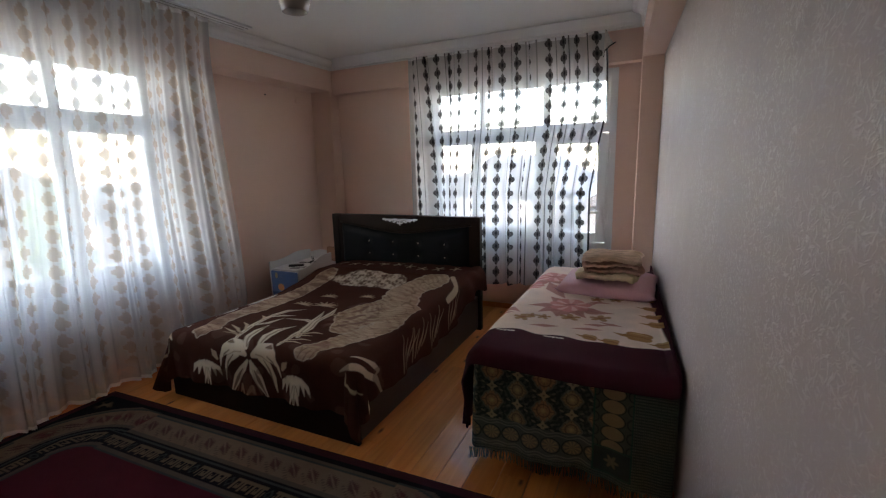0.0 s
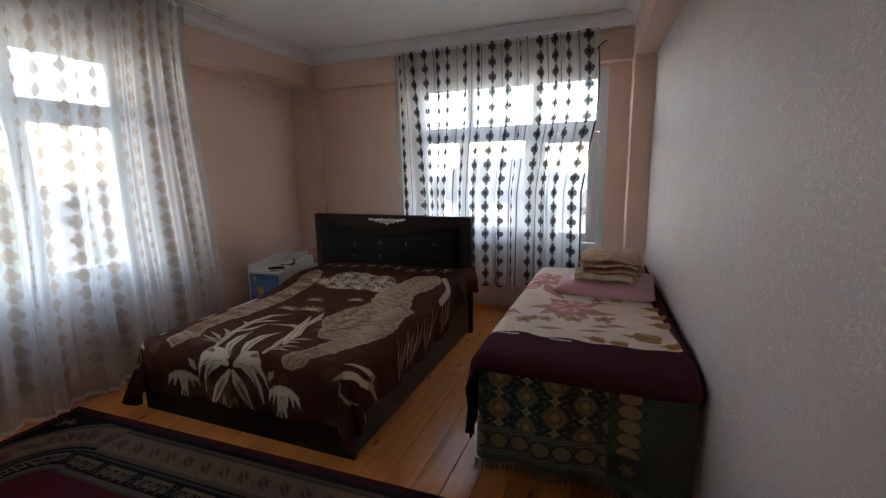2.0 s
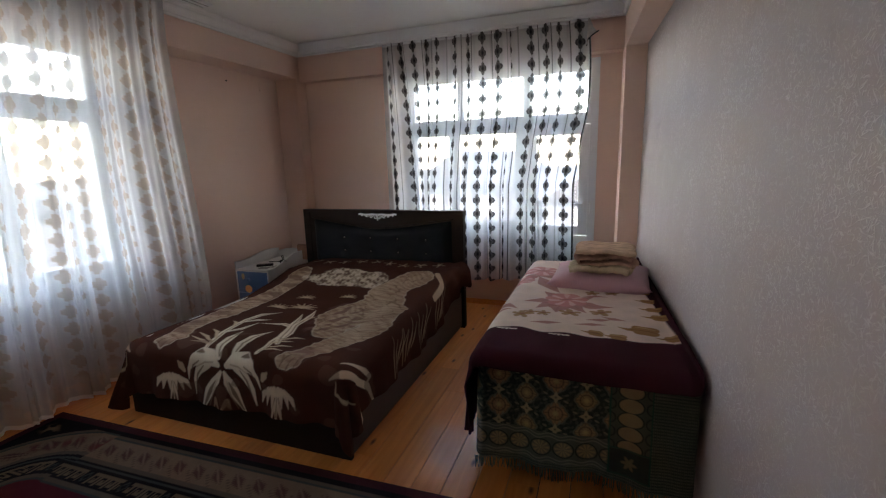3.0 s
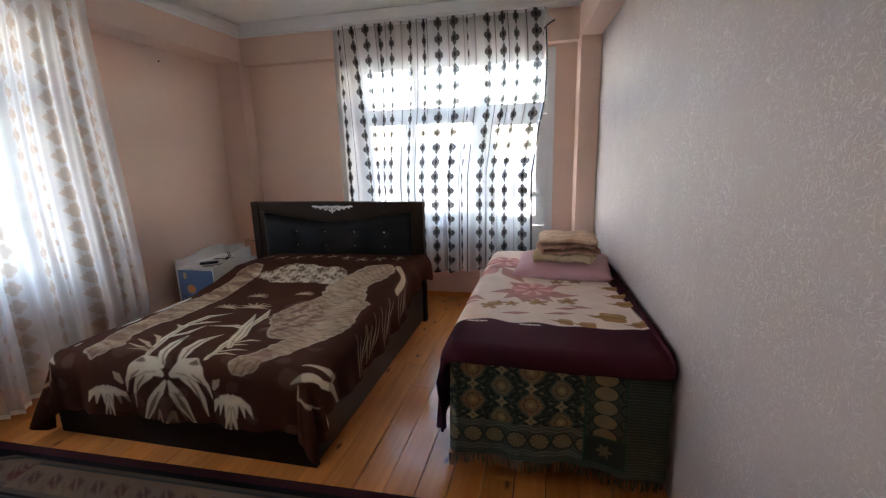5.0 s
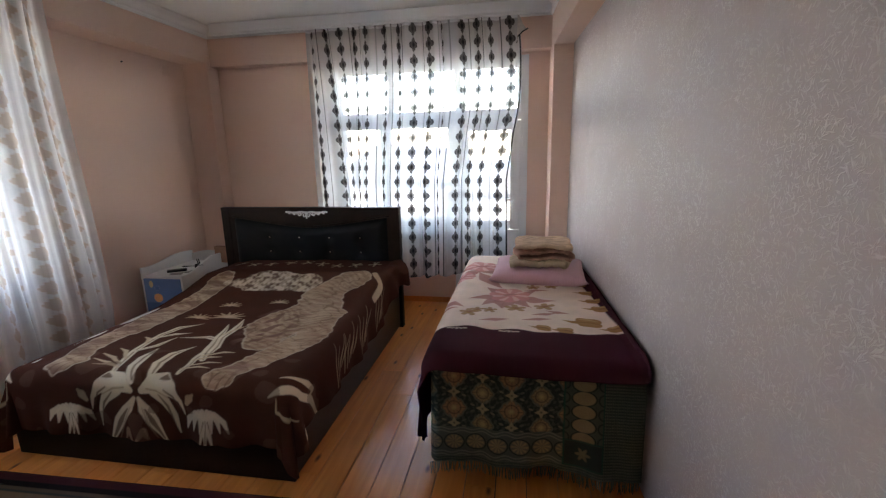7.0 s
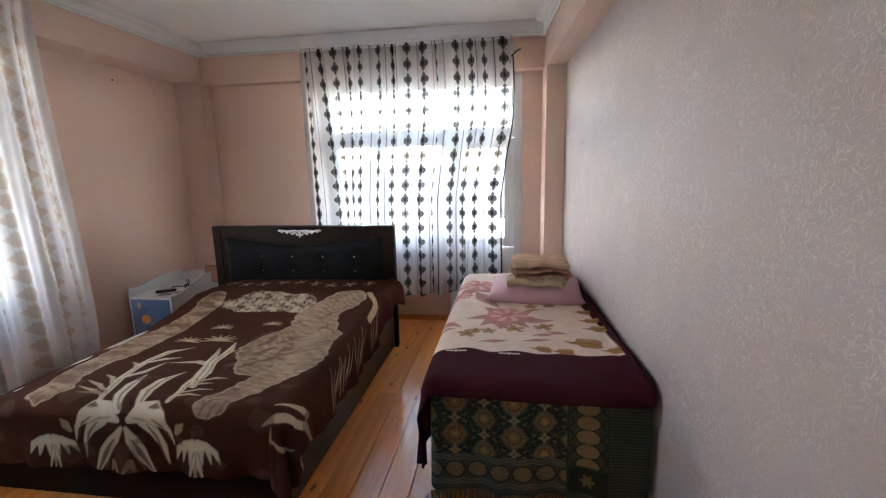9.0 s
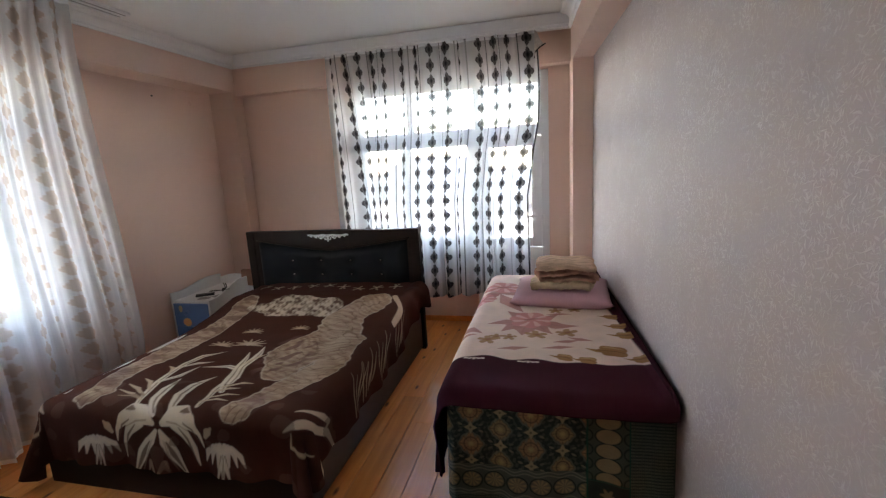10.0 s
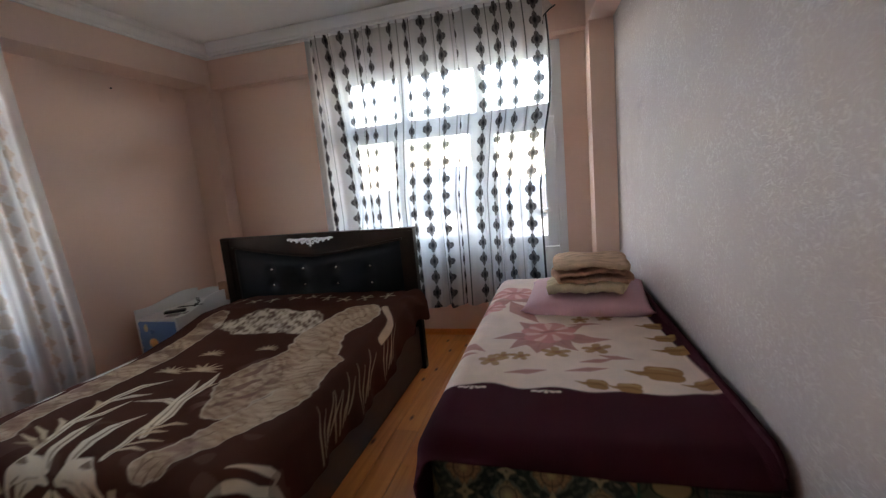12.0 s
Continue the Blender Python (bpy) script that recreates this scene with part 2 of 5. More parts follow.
def prism(bm, ring_a, ring_b):
    """A solid between two equal rings of points."""
    a, b = [bm.verts.new(p) for p in ring_a], [bm.verts.new(p) for p in ring_b]
    bm.faces.new(a)
    bm.faces.new(b[::-1])
    for i in range(len(a)):
        j = (i + 1) % len(a)
        bm.faces.new((a[j], a[i], b[i], b[j]))
    bmesh.ops.recalc_face_normals(bm, faces=bm.faces[:])
    return bm


def lathe(bm, profile, centre, seg=24):
    """A turned body from (radius, height) pairs round a vertical axis."""
    rings = [[bm.verts.new((centre[0] + r * math.cos(2 * math.pi * k / seg), centre[1] + r * math.sin(2 * math.pi * k / seg), centre[2] + h)) for k in range(seg)] for r, h in profile]
    for p, q in zip(rings, rings[1:]):
        for k in range(seg):
            bm.faces.new((p[k], p[(k + 1) % seg], q[(k + 1) % seg], q[k]))
    return bm


def tube(name, points, radius, mat, parent=None, label=""):
    """A round cord or rod along points, as a mesh."""
    bm = bmesh.new()
    pts, rings = [Vector(p) for p in points], []
    for i, p in enumerate(pts):
        d = (pts[min(i + 1, len(pts) - 1)] - pts[max(i - 1, 0)]).normalized()
        side = d.cross(Vector((0, 0, 1)) if abs(d.z) < 0.9 else Vector((1, 0, 0))).normalized()
        up = side.cross(d)
        rings.append([bm.verts.new(p + radius * (math.cos(a) * side + math.sin(a) * up)) for a in np.linspace(0, 2 * math.pi, 9)[:-1]])
    for p, q in zip(rings, rings[1:]):
        for k in range(8):
            bm.faces.new((p[k], p[(k + 1) % 8], q[(k + 1) % 8], q[k]))
    bm.faces.new(rings[0][::-1])
    bm.faces.new(rings[-1])
    return part(name, bm, mat, parent, label, smooth=True)


def part(name, bm, mat, parent=None, label="", smooth=False):
    """Links a bmesh as one mesh object, under a thing or a part where one is given."""
    me = bpy.data.meshes.new(name)
    bm.to_mesh(me)
    bm.free()
    if smooth:
        me.shade_smooth()
    me.materials.append(mat)
    ob = new(name, me)
    if parent:
        ob.parent = parent
        ob.matrix_parent_inverse = parent.matrix_basis.inverted() if parent.data is None else Matrix()
    return tagged(ob, label)


def thing(name, label, category, at=(0, 0, 0), group="", kind=""):
    ob = new(name)
    ob.matrix_basis = Matrix.Translation(at)
    ob.empty_display_size = 0.1
    return tagged(ob, label, category, group, kind)


def cloth(name, xyz, dye, mat, parent=None, label="", thick=0.0):
    """A sheet of cloth from an (n, m, 3) array of places and an (n, m, 4) array of dyes."""
    n, m = xyz.shape[:2]
    i = np.arange(n * m).reshape(n, m)
    quads = np.stack([i[:-1, :-1], i[:-1, 1:], i[1:, 1:], i[1:, :-1]], -1).reshape(-1, 4)
    me = bpy.data.meshes.new(name)
    me.from_pydata(xyz.reshape(-1, 3).tolist(), [], quads.tolist())
    at = me.color_attributes.new("dye", "FLOAT_COLOR", "POINT")
    at.data.foreach_set("color", dye.reshape(-1).astype(np.float32))
    me.shade_smooth()
    me.materials.append(mat)
    ob = new(name, me)
    if thick:
        so = ob.modifiers.new("thickness", "SOLIDIFY")
        so.thickness, so.offset = thick, -1
    if parent:
        ob.parent = parent
        ob.matrix_parent_inverse = parent.matrix_basis.inverted() if parent.data is None else Matrix()
    return tagged(ob, label)


def stroke(p, q, *path, soft=0.006):
    """How far (0 to 1) the points (p, q) lie in a brush stroke through (x, y, half width) places."""
    far = np.full(p.shape, 9.0)
    for (ax, ay, aw), (bx, by, bw) in zip(path, path[1:]):
        dx, dy = bx - ax, by - ay
        t = np.clip(((p - ax) * dx + (q - ay) * dy) / (dx * dx + dy * dy + 1e-9), 0, 1)
        far = np.minimum(far, np.hypot(p - ax - t * dx, q - ay - t * dy) - (aw + t * (bw - aw)))
    return np.clip(0.5 - far / soft, 0, 1)


def ripple(p, q, scale, seed=0):
    """Cheap smooth noise, -1 to 1, of two coordinates."""
    r = np.random.RandomState(seed)
    total = np.zeros_like(p)
    for _ in range(7):
        a, f, ph = r.uniform(0, 6.28), scale * r.uniform(0.5, 1.6), r.uniform(0, 6.28)
        total += np.sin(f * (p * math.cos(a) + q * math.sin(a)) + ph)
    return total / 4.0


def laid(base, colour, mask):
    base[..., :3] += (np.array(colour) - base[..., :3]) * mask[..., None]


def drape(p, q, x0, x1, y0, y1, top, radius, flare=0.10, fold=0.02, waves=9.0, spread=0.06):
    """Lays flat cloth points (p, q) over a bed with edges x0, x1 and foot y0 (open towards y1): rounded edges, hanging sides, fanned corners."""
    cx = np.clip(p, x0 + radius, x1 - radius)
    cy = np.clip(q, y0 + radius, None)
    sx, sy = p - cx, q - cy
    s = np.hypot(sx, sy)
    ux, uy = sx / np.maximum(s, 1e-6), sy / np.maximum(s, 1e-6)
    arc = radius * math.pi / 2
    hang = np.maximum(s - arc, 0)
    along = np.arctan2(sy, sx) * 0.45 + cx + cy
    out = np.where(s < arc, radius * np.sin(s / radius), radius + hang * (flare + fold * 4 * np.sin(along * waves * 2.0) + fold * 2 * np.sin(along * waves * 5.3 + 1)))
    corner = 4 * np.abs(ux * uy) * (np.abs(sx) > 1e-4) * (np.abs(sy) > 1e-4)
    out = out + hang * corner * (spread + 0.06 * np.sin(np.arctan2(sy, sx) * 11))
    drop = np.where(s < arc, radius * (1 - np.cos(s / radius)), radius + hang * 0.985)
    return np.stack([cx + ux * out, cy + uy * out, top - drop], -1)

# ---- the room ----
XL, XR, YF, YB, H = -2.72, 1.5, 5.565, -1.3, 2.82
BEAM_L, BEAM_R, BEAM_F = -2.44, 0.957, 5.45
PY = YF - 0.27
structure = lambda name, bm, mat, label, category="wall": tagged(part(name, bm, mat, None, label), "", category, "", "structure")



def wall_x(y, inset=0.0):
    """The wallpapered wall stands a little out of square: its face at depth y."""
    return 1.1225 + (PY - y) * 0.055 - inset


def along_wall(y0, y1, z0, z1, near, far):
    """An upright block between two offsets from the wallpapered face."""
    ring = lambda z: [(wall_x(y0, near), y0, z), (wall_x(y1, near), y1, z), (wall_x(y1, far), y1, z), (wall_x(y0, far), y0, z)]
    return prism(bmesh.new(), ring(z0), ring(z1))


structure("floor", boxes((XL - 0.3, XR + 0.3, YB - 0.3, YF + 0.3, -0.2, -0.02)), SUBFLOOR, "knotty pine plank floor with orange varnish", "floor")
structure("ceiling", boxes((XL - 0.35, XR + 0.35, YB - 0.35, YF + 0.4, H, H + 0.2)), WHITE, "plain white painted ceiling", "ceiling")
structure("wall_right", along_wall(YB - 0.3, YF + 0.3, 0, H, 0.0, -0.25), PAPER, "off-white wallpapered wall with raised fibre relief")
structure("wall_back", boxes((XL - 0.3, XR, YB - 0.3, YB, 0, H)), PINK, "plain pink plastered wall")
# far wall round the window and the balcony door
WX0, WX1, WTOP, SILL = -1.22, 0.755, 2.44, 0.80
structure("wall_far", boxes((XL - 0.3, WX0, YF, YF + 0.3, 0, H), (WX1, 1.12, YF, YF + 0.3, 0, H), (WX0, WX1, YF, YF + 0.3, WTOP, H), (WX0, 0.03, YF, YF + 0.3, 0, SILL)), PINK, "pink plastered wall with a window and a balcony door")
structure("beam_far", boxes((BEAM_L, BEAM_R, BEAM_F, YF, 2.455, H)), PINK, "pink plastered beam over the window", "beam")
structure("beam_right", along_wall(YB, PY, 2.445, H, 0.166, 0.0), PINK, "pink plastered beam along the wallpapered wall", "beam")
structure("pillar_right", along_wall(PY, YF, 0, H, 0.166, -0.02), PINK, "pink plastered pillar beside the balcony door", "pillar")
# left wall round its window
LY0, LY1, LTOP, LSILL = 1.55, 3.52, 2.46, 0.74
structure("wall_left", boxes((XL - 0.3, XL, YB, LY0, 0, H), (XL - 0.3, XL, LY1, YF, 0, H), (XL - 0.3, XL, LY0, LY1, LTOP, H), (XL - 0.3, XL, LY0, LY1, 0, LSILL)), PINK, "pink plastered wall with a wide window behind a curtain")
structure("beam_left", boxes((XL, BEAM_L, YB, 5.40, 2.49, H)), PINK, "pink plastered beam over the recessed wall", "beam")
structure("pillar_left", boxes((XL, BEAM_L, 5.40, YF, 0, H), bevel=0.006), PINK, "pink plastered pillar in the corner", "pillar")


def cornice(name, a, b, inward, label):
    """Moulded plaster cornice under the ceiling from a to b; inward: the way into the room."""
    steps = [(0, -0.100), (0.014, -0.100), (0.018, -0.086), (0.028, -0.080)]
    steps += [(0.028 + 0.050 * (1 - math.cos(k * math.pi / 12)), -0.080 + 0.052 * math.sin(k * math.pi / 12)) for k in range(1, 7)]
    steps += [(0.084, -0.022), (0.098, -0.016), (0.102, 0), (0, 0)]
    ring = lambda p: [(p[0] + inward[0] * u, p[1] + inward[1] * u, H + w) for u, w in steps]
    return structure(name, prism(bmesh.new(), ring(a), ring(b)), PLASTER, label, "cornice")


cornice("trim_far", (BEAM_L, BEAM_F), (BEAM_R, BEAM_F), (0, -1), "white moulded plaster cornice above the curtain")
cornice("trim_left", (BEAM_L, YB), (BEAM_L, BEAM_F), (1, 0), "white moulded plaster cornice along the beam")
cornice("trim_right", (wall_x(YB, 0.166), YB), (wall_x(BEAM_F, 0.166), BEAM_F), (-1, 0), "white moulded plaster cornice along the beam")


def skirting(name, x0, x1, y0, y1):
    bm = box(bmesh.new(), x0, x1, y0, y1, 0.0, 0.055, bevel=0.006)
    return structure(name, bm, PINE, "narrow varnished pine skirting board", "baseboard")


skirting("baseboard", WX0, 0.03, YF - 0.022, YF)
skirting("baseboard", XL + 0.3, WX0, YF - 0.022, YF)


# ---- windows ----
def sash(parent, horizontal, plane, a0, a1, z0, z1, bar=0.06, deep=0.06, name="sash"):
    """A plastic sash with a pane; a runs along x where horizontal, along y otherwise."""
    bm = bmesh.new()
    for u0, u1, w0, w1 in ((a0, a0 + bar, z0, z1), (a1 - bar, a1, z0, z1), (a0 + bar, a1 - bar, z0, z0 + bar), (a0 + bar, a1 - bar, z1 - bar, z1)):
        if horizontal:
            box(bm, u0, u1, plane - deep / 2, plane + deep / 2, w0, w1, bevel=0.006, seg=1)
        else:
            box(bm, plane - deep / 2, plane + deep / 2, u0, u1, w0, w1, bevel=0.006, seg=1)
    frame_ob = part(name, bm, PVC, parent)
    g = bmesh.new()
    if horizontal:
        box(g, a0 + bar - 0.01, a1 - bar + 0.01, plane - 0.003, plane + 0.003, z0 + bar - 0.01, z1 - bar + 0.01)
    else:
        box(g, plane - 0.003, plane + 0.003, a0 + bar - 0.01, a1 - bar + 0.01, z0 + bar - 0.01, z1 - bar + 0.01)
    pane = part("pane", g, GLASS, frame_ob)
    pane.visible_shadow = False
    return frame_ob


P = YF + 0.08
window = tagged(thing("window_1", "white plastic window with transom lights and casements", "window", (-0.6, P, SILL)), kind="structure")
part("window_frame", boxes((WX0, WX0 + 0.07, P - 0.035, P + 0.035, SILL, WTOP), (WX0 + 0.07, 0.03, P - 0.035, P + 0.035, SILL, SILL + 0.06), (WX0 + 0.07, WX1, P - 0.035, P + 0.035, WTOP - 0.07, WTOP), (WX0 + 0.07, WX1 - 0.07, P - 0.035, P + 0.035, 1.86, 1.93)), PVC, window)
part("window_sill", boxes((WX0 - 0.04, 0.02, YF - 0.10, YF + 0.04, SILL - 0.035, SILL), bevel=0.008), PVC, window)
sash(window, True, P, WX0 + 0.07, -0.68, SILL + 0.06, 1.86)
sash(window, True, P, -0.68, 0.03, SILL + 0.06, 1.86)
sash(window, True, P, WX0 + 0.07, -0.60, 1.93, WTOP - 0.07, bar=0.035)
sash(window, True, P, -0.60, 0.08, 1.93, WTOP - 0.07, bar=0.035)
sash(window, True, P, 0.08, WX1 - 0.07, 1.93, WTOP - 0.07, bar=0.035)
door = tagged(thing("door_1", "white plastic glazed balcony door, closed", "door", (0.4, P, 0)), kind="structure")
part("door_frame", boxes((0.03, 0.09, P - 0.036, P + 0.036, 0, 1.86), (WX1 - 0.07, WX1, P - 0.036, P + 0.036, 0, WTOP - 0.07), (0.09, WX1 - 0.07, P - 0.036, P + 0.036, 0, 0.04)), PVC, door)
leaf = sash(door, True, P, 0.09, WX1 - 0.07, 0.78, 1.855, bar=0.095, name="door_leaf")
part("door_panel", boxes((0.09, WX1 - 0.07, P - 0.03, P + 0.03, 0.045, 0.775), bevel=0.006), PVC, door)
part("raised_field", boxes((0.20, WX1 - 0.16, P - 0.036, P - 0.028, 0.16, 0.66), bevel=0.004), PVC, door)
hb = boxes((0.62, 0.645, P - 0.048, P - 0.03, 1.0, 1.14), bevel=0.004)
box(hb, 0.52, 0.645, P - 0.075, P - 0.055, 1.075, 1.10, bevel=0.006)
box(hb, 0.622, 0.643, P - 0.075, P - 0.045, 1.077, 1.098)
part("door_handle", hb, PVC, door)
for z in (0.35, 1.05, 1.65):
    part("hinge", lathe(bmesh.new(), [(0.0, -0.05), (0.011, -0.05), (0.011, 0.05), (0.0, 0.05)], (WX1 - 0.06, P - 0.05, z), 10), PVC, door)

Q = XL - 0.12
window2 = tagged(thing("window_2", "wide white plastic window with transom lights", "window", (Q, 2.5, LSILL)), kind="structure")
part("window_frame", boxes((Q - 0.035, Q + 0.035, LY0, LY0 + 0.07, LSILL, LTOP), (Q - 0.035, Q + 0.035, LY1 - 0.07, LY1, LSILL, LTOP), (Q - 0.035, Q + 0.035, LY0 + 0.07, LY1 - 0.07, LSILL, LSILL + 0.06), (Q - 0.035, Q + 0.035, LY0 + 0.07, LY1 - 0.07, LTOP - 0.06, LTOP), (Q - 0.035, Q + 0.035, LY0 + 0.07, LY1 - 0.07, 1.95, 2.02)), PVC, window2)
part("window_sill", boxes((XL - 0.10, XL + 0.12, LY0 - 0.04, LY1 + 0.04, LSILL - 0.035, LSILL), bevel=0.008), PVC, window2)
for a, b in ((LY0 + 0.07, 2.17), (2.17, 2.80), (2.80, LY1 - 0.07)):
    sash(window2, False, Q, a, b, LSILL + 0.06, 1.95)
    sash(window2, False, Q, a, b, 2.02, LTOP - 0.06, bar=0.035)


# ---- curtains ----
def curtain_rail(name, x0, x1, y0, y1, z0, label):
    """A flat plastic ceiling rail with two grooves."""
    ob = thing(name, label, "curtain rail", ((x0 + x1) / 2, (y0 + y1) / 2, z0))
    bm = box(bmesh.new(), x0, x1, y0, y1, z0, z0 + 0.018, bevel=0.003, seg=1)
    part("rail", bm, PVC, ob)
    long_x = x1 - x0 > y1 - y0
    for k in (0.3, 0.7):
        if long_x:
            y = y0 + k * (y1 - y0)
            part("groove", boxes((x0 + 0.01, x1 - 0.01, y - 0.004, y + 0.004, z0 - 0.002, z0 + 0.001)), GREY, ob)
        else:
            x = x0 + k * (x1 - x0)
            part("groove", boxes((x - 0.004, x + 0.004, y0 + 0.01, y1 - 0.01, z0 - 0.002, z0 + 0.001)), GREY, ob)
    return ob


curtain_rail("curtain_rail", -2.295, -2.165, YB + 0.1, 4.06, H - 0.019, "white plastic ceiling rail holding the beige-patterned curtain")
pelmet = thing("curtain_rail", "white plastic rail with a fascia holding the dark-patterned curtain", "curtain rail", (-0.7, 5.31, H))
part("fascia", boxes((-2.29, 0.925, 5.285, 5.297, 2.722, H - 0.006), bevel=0.003), PVC, pelmet)
part("rail", boxes((-2.28, 0.92, 5.297, 5.345, 2.702, 2.726), bevel=0.003), PVC, pelmet)
for bx in (-2.1, -1.3, -0.5, 0.3, 0.85):
    part("bracket", boxes((bx, bx + 0.02, 5.297, 5.33, 2.726, H)), PVC, pelmet)


def quatrefoil(u, v, w, h):
    """1 inside a four-lobed motif of half width w and half height h."""
    r = 0.46
    lobes = np.minimum(np.hypot(u / w - 0.52, v / h), np.hypot(u / w + 0.52, v / h))
    tips = np.minimum(np.hypot(u / w, v / h - 0.5), np.hypot(u / w, v / h + 0.5))
    d = np.minimum(np.minimum(lobes, tips) - r, np.abs(u / w) * 1.4 + np.abs(v / h) * 0.98 - 1.0)
    return np.clip(0.5 - d / 0.09, 0, 1)


def left_curtain():
    n, m = 420, 330
    u, w = np.meshgrid(np.linspace(0, 1, n), np.linspace(0, 1, m), indexing="ij")
    z = 2.798 - 2.785 * w
    y = 0.1 + (3.70 - 0.1) * u + (0.17 * u ** 6) * np.clip((w - 0.1) / 0.75, 0, 1) ** 1.2
    cloth_u = u * 5.2
    amp = 0.016 + 0.022 * w
    fold = np.sin(cloth_u * 13.0 + 0.7 * np.sin(cloth_u * 3.1)) + 0.5 * np.sin(cloth_u * 29 + 1.5 * w + 1.0) + 0.55 * np.sin(cloth_u * 51 - 2 * w) + 0.3 * np.sin(cloth_u * 97 + w) + 0.9 * np.exp(-((np.mod(cloth_u * 1.9 + 0.1 * np.sin(w * 4), 1.0) - 0.5) / 0.09) ** 2)
    x = -2.235 - 0.19 * w + amp * fold + 0.03 * np.sin(cloth_u * 2.3 + 2 * w)
    y = y + 0.02 * np.cos(cloth_u * 13) * (0.4 + w) + 0.02 * np.sin(w * 5 + cloth_u * 2)
    dye = np.ones((n, m, 4)) * np.array((0.85, 0.90, 0.925, 1.0))
    dye[..., 3] = 1.0
    pitch, col = 0.118, 0.172
    cu = (cloth_u + 0.0) / col
    k = np.floor(cu)
    du = (cu - k - 0.5) * col
    dv = ((z + 0.04 * (k % 2)) / pitch - np.floor((z + 0.04 * (k % 2)) / pitch) - 0.5) * pitch
    motif = quatrefoil(du, dv, 0.042, 0.054)
    neck = np.clip(1.5 - np.abs(du) / 0.006, 0, 1) * (np.abs(dv) > 0.03)
    fade = np.clip((z - 0.10) / 0.10, 0, 1)
    mask = np.maximum(motif, neck * 0.7) * fade
    band = np.clip(1 - np.abs(z - 0.12) / 0.09, 0, 1) * (ripple(cloth_u, z, 60, 3) > 0.15)
    laid(dye, (0.42, 0.365, 0.32), mask)
    laid(dye, (0.62, 0.52, 0.42), band * 0.6)
    dye[..., 3] = 1 - 0.95 * np.maximum(mask, band * 0.5)
    hem = (z < 0.045) | (w < 0.012)
    dye[..., 3] = np.where(hem, 0.25, dye[..., 3])
    tagged(cloth("curtain", np.stack([x, y, z], -1), dye, VOILE), "floor-length white sheer curtain with columns of beige quatrefoils", "curtain")


def far_curtain():
    n, m = 640, 300
    u, w = np.meshgrid(np.linspace(0, 1, n), np.linspace(0, 1, m), indexing="ij")
    z = 2.705 - (2.345 - 0.02 * np.sin(u * 9)) * w
    left = -1.325 - 0.055 * np.clip(w / 0.65, 0, 1)
    right = 0.655 + 0.03 * np.sin(math.pi * np.clip(w / 0.42, 0, 1)) - 0.085 * np.clip((w - 0.30) / 0.30, 0, 1) ** 1.3
    uu = u + 0.010 * np.sin(2 * math.pi * 5.3 * u + 0.6) + 0.006 * np.sin(2 * math.pi * 11 * u + 1)
    x = left + (right - left) * (uu - uu[0]) / (uu[-1] - uu[0])
    x = x + 0.17 * np.clip(w / 0.65, 0, 1) * np.exp(-((u - 0.13) / 0.10) ** 2)
    cloth_u = u * 2.75
    fold = 1.3 * np.sin(cloth_u * 21 + 0.9 * np.sin(cloth_u * 4.1)) + 0.6 * np.sin(cloth_u * 43 + 2 * w) + 0.3 * np.sin(cloth_u * 83 - 3 * w)
    y = 5.318 - 0.01 * w + (0.014 + 0.022 * w) * fold + 0.02 * np.sin(cloth_u * 3 + 2 * w) * w
    x = x + 0.008 * np.cos(cloth_u * 21) + 0.012 * np.sin(cloth_u * 3.7 + 3 * w) * w
    dye = np.ones((n, m, 4)) * np.array((0.85, 0.90, 0.925, 1.0))
    dye[..., 3] = 1.0
    pitch, col = 0.136, 0.196
    cu = cloth_u / col
    k = np.floor(cu)
    bold = 0.78 + 0.27 * np.sin(k * 2.4 + 0.9)
    du = (cu - k - 0.5) * col / bold
    s = z / pitch - np.floor(z / pitch) - 0.5
    dv = s * pitch
    diamond = np.abs(du) / 0.042 + np.abs(dv) / 0.066
    lobes = np.minimum(np.hypot((np.abs(du) - 0.024) / 0.025, dv / 0.028), np.hypot(du / 0.020, (np.abs(dv) - 0.030) / 0.028))
    motif = np.clip(0.5 - (np.minimum(diamond * 1.15, lobes) - 1) / 0.2, 0, 1)
    heart = np.clip(0.5 - (np.hypot(du / 0.012, dv / 0.018) - 1) / 0.5, 0, 1)
    ring = np.clip(1 - np.abs(diamond - 0.72) / 0.14, 0, 1)
    neck = np.clip(1.5 - np.abs(du) / 0.005, 0, 1)
    line = np.clip(1.5 - np.abs(np.abs(cu - k - 0.5) * col - col / 2) / 0.0075, 0, 1) * np.clip(0.85 + 0.5 * ripple(k, z * 0.7, 3, 9), 0.45, 1)
    line = line * (u > 0.01)
    mask = np.maximum(np.maximum(motif, neck * 0.9), line)
    laid(dye, (0.045, 0.05, 0.055), mask)
    laid(dye, (0.06, 0.06, 0.065), motif * 0.8)
    laid(dye, (0.025, 0.027, 0.03), np.clip(1 - np.abs(motif - 0.45) * 2.2, 0, 1) * 0.9)
    laid(dye, (0.15, 0.145, 0.14), ring * motif * 0.8)
    laid(dye, (0.02, 0.02, 0.022), heart * motif)
    dye[..., 3] = 1 - 0.985 * mask
    hem = (cloth_u > 2.725) & (cloth_u < 2.742)
    laid(dye, (0.03, 0.03, 0.035), hem * 1.0)
    dye[..., 3] = np.where(w < 0.012, 0.3, np.where(hem, 0.1, dye[..., 3]))
    ob = tagged(cloth("curtain", np.stack([x, y, z], -1), dye, VOILE_DARK), "white sheer curtain with charcoal medallion columns, unhooked corner", "curtain")
    return ob


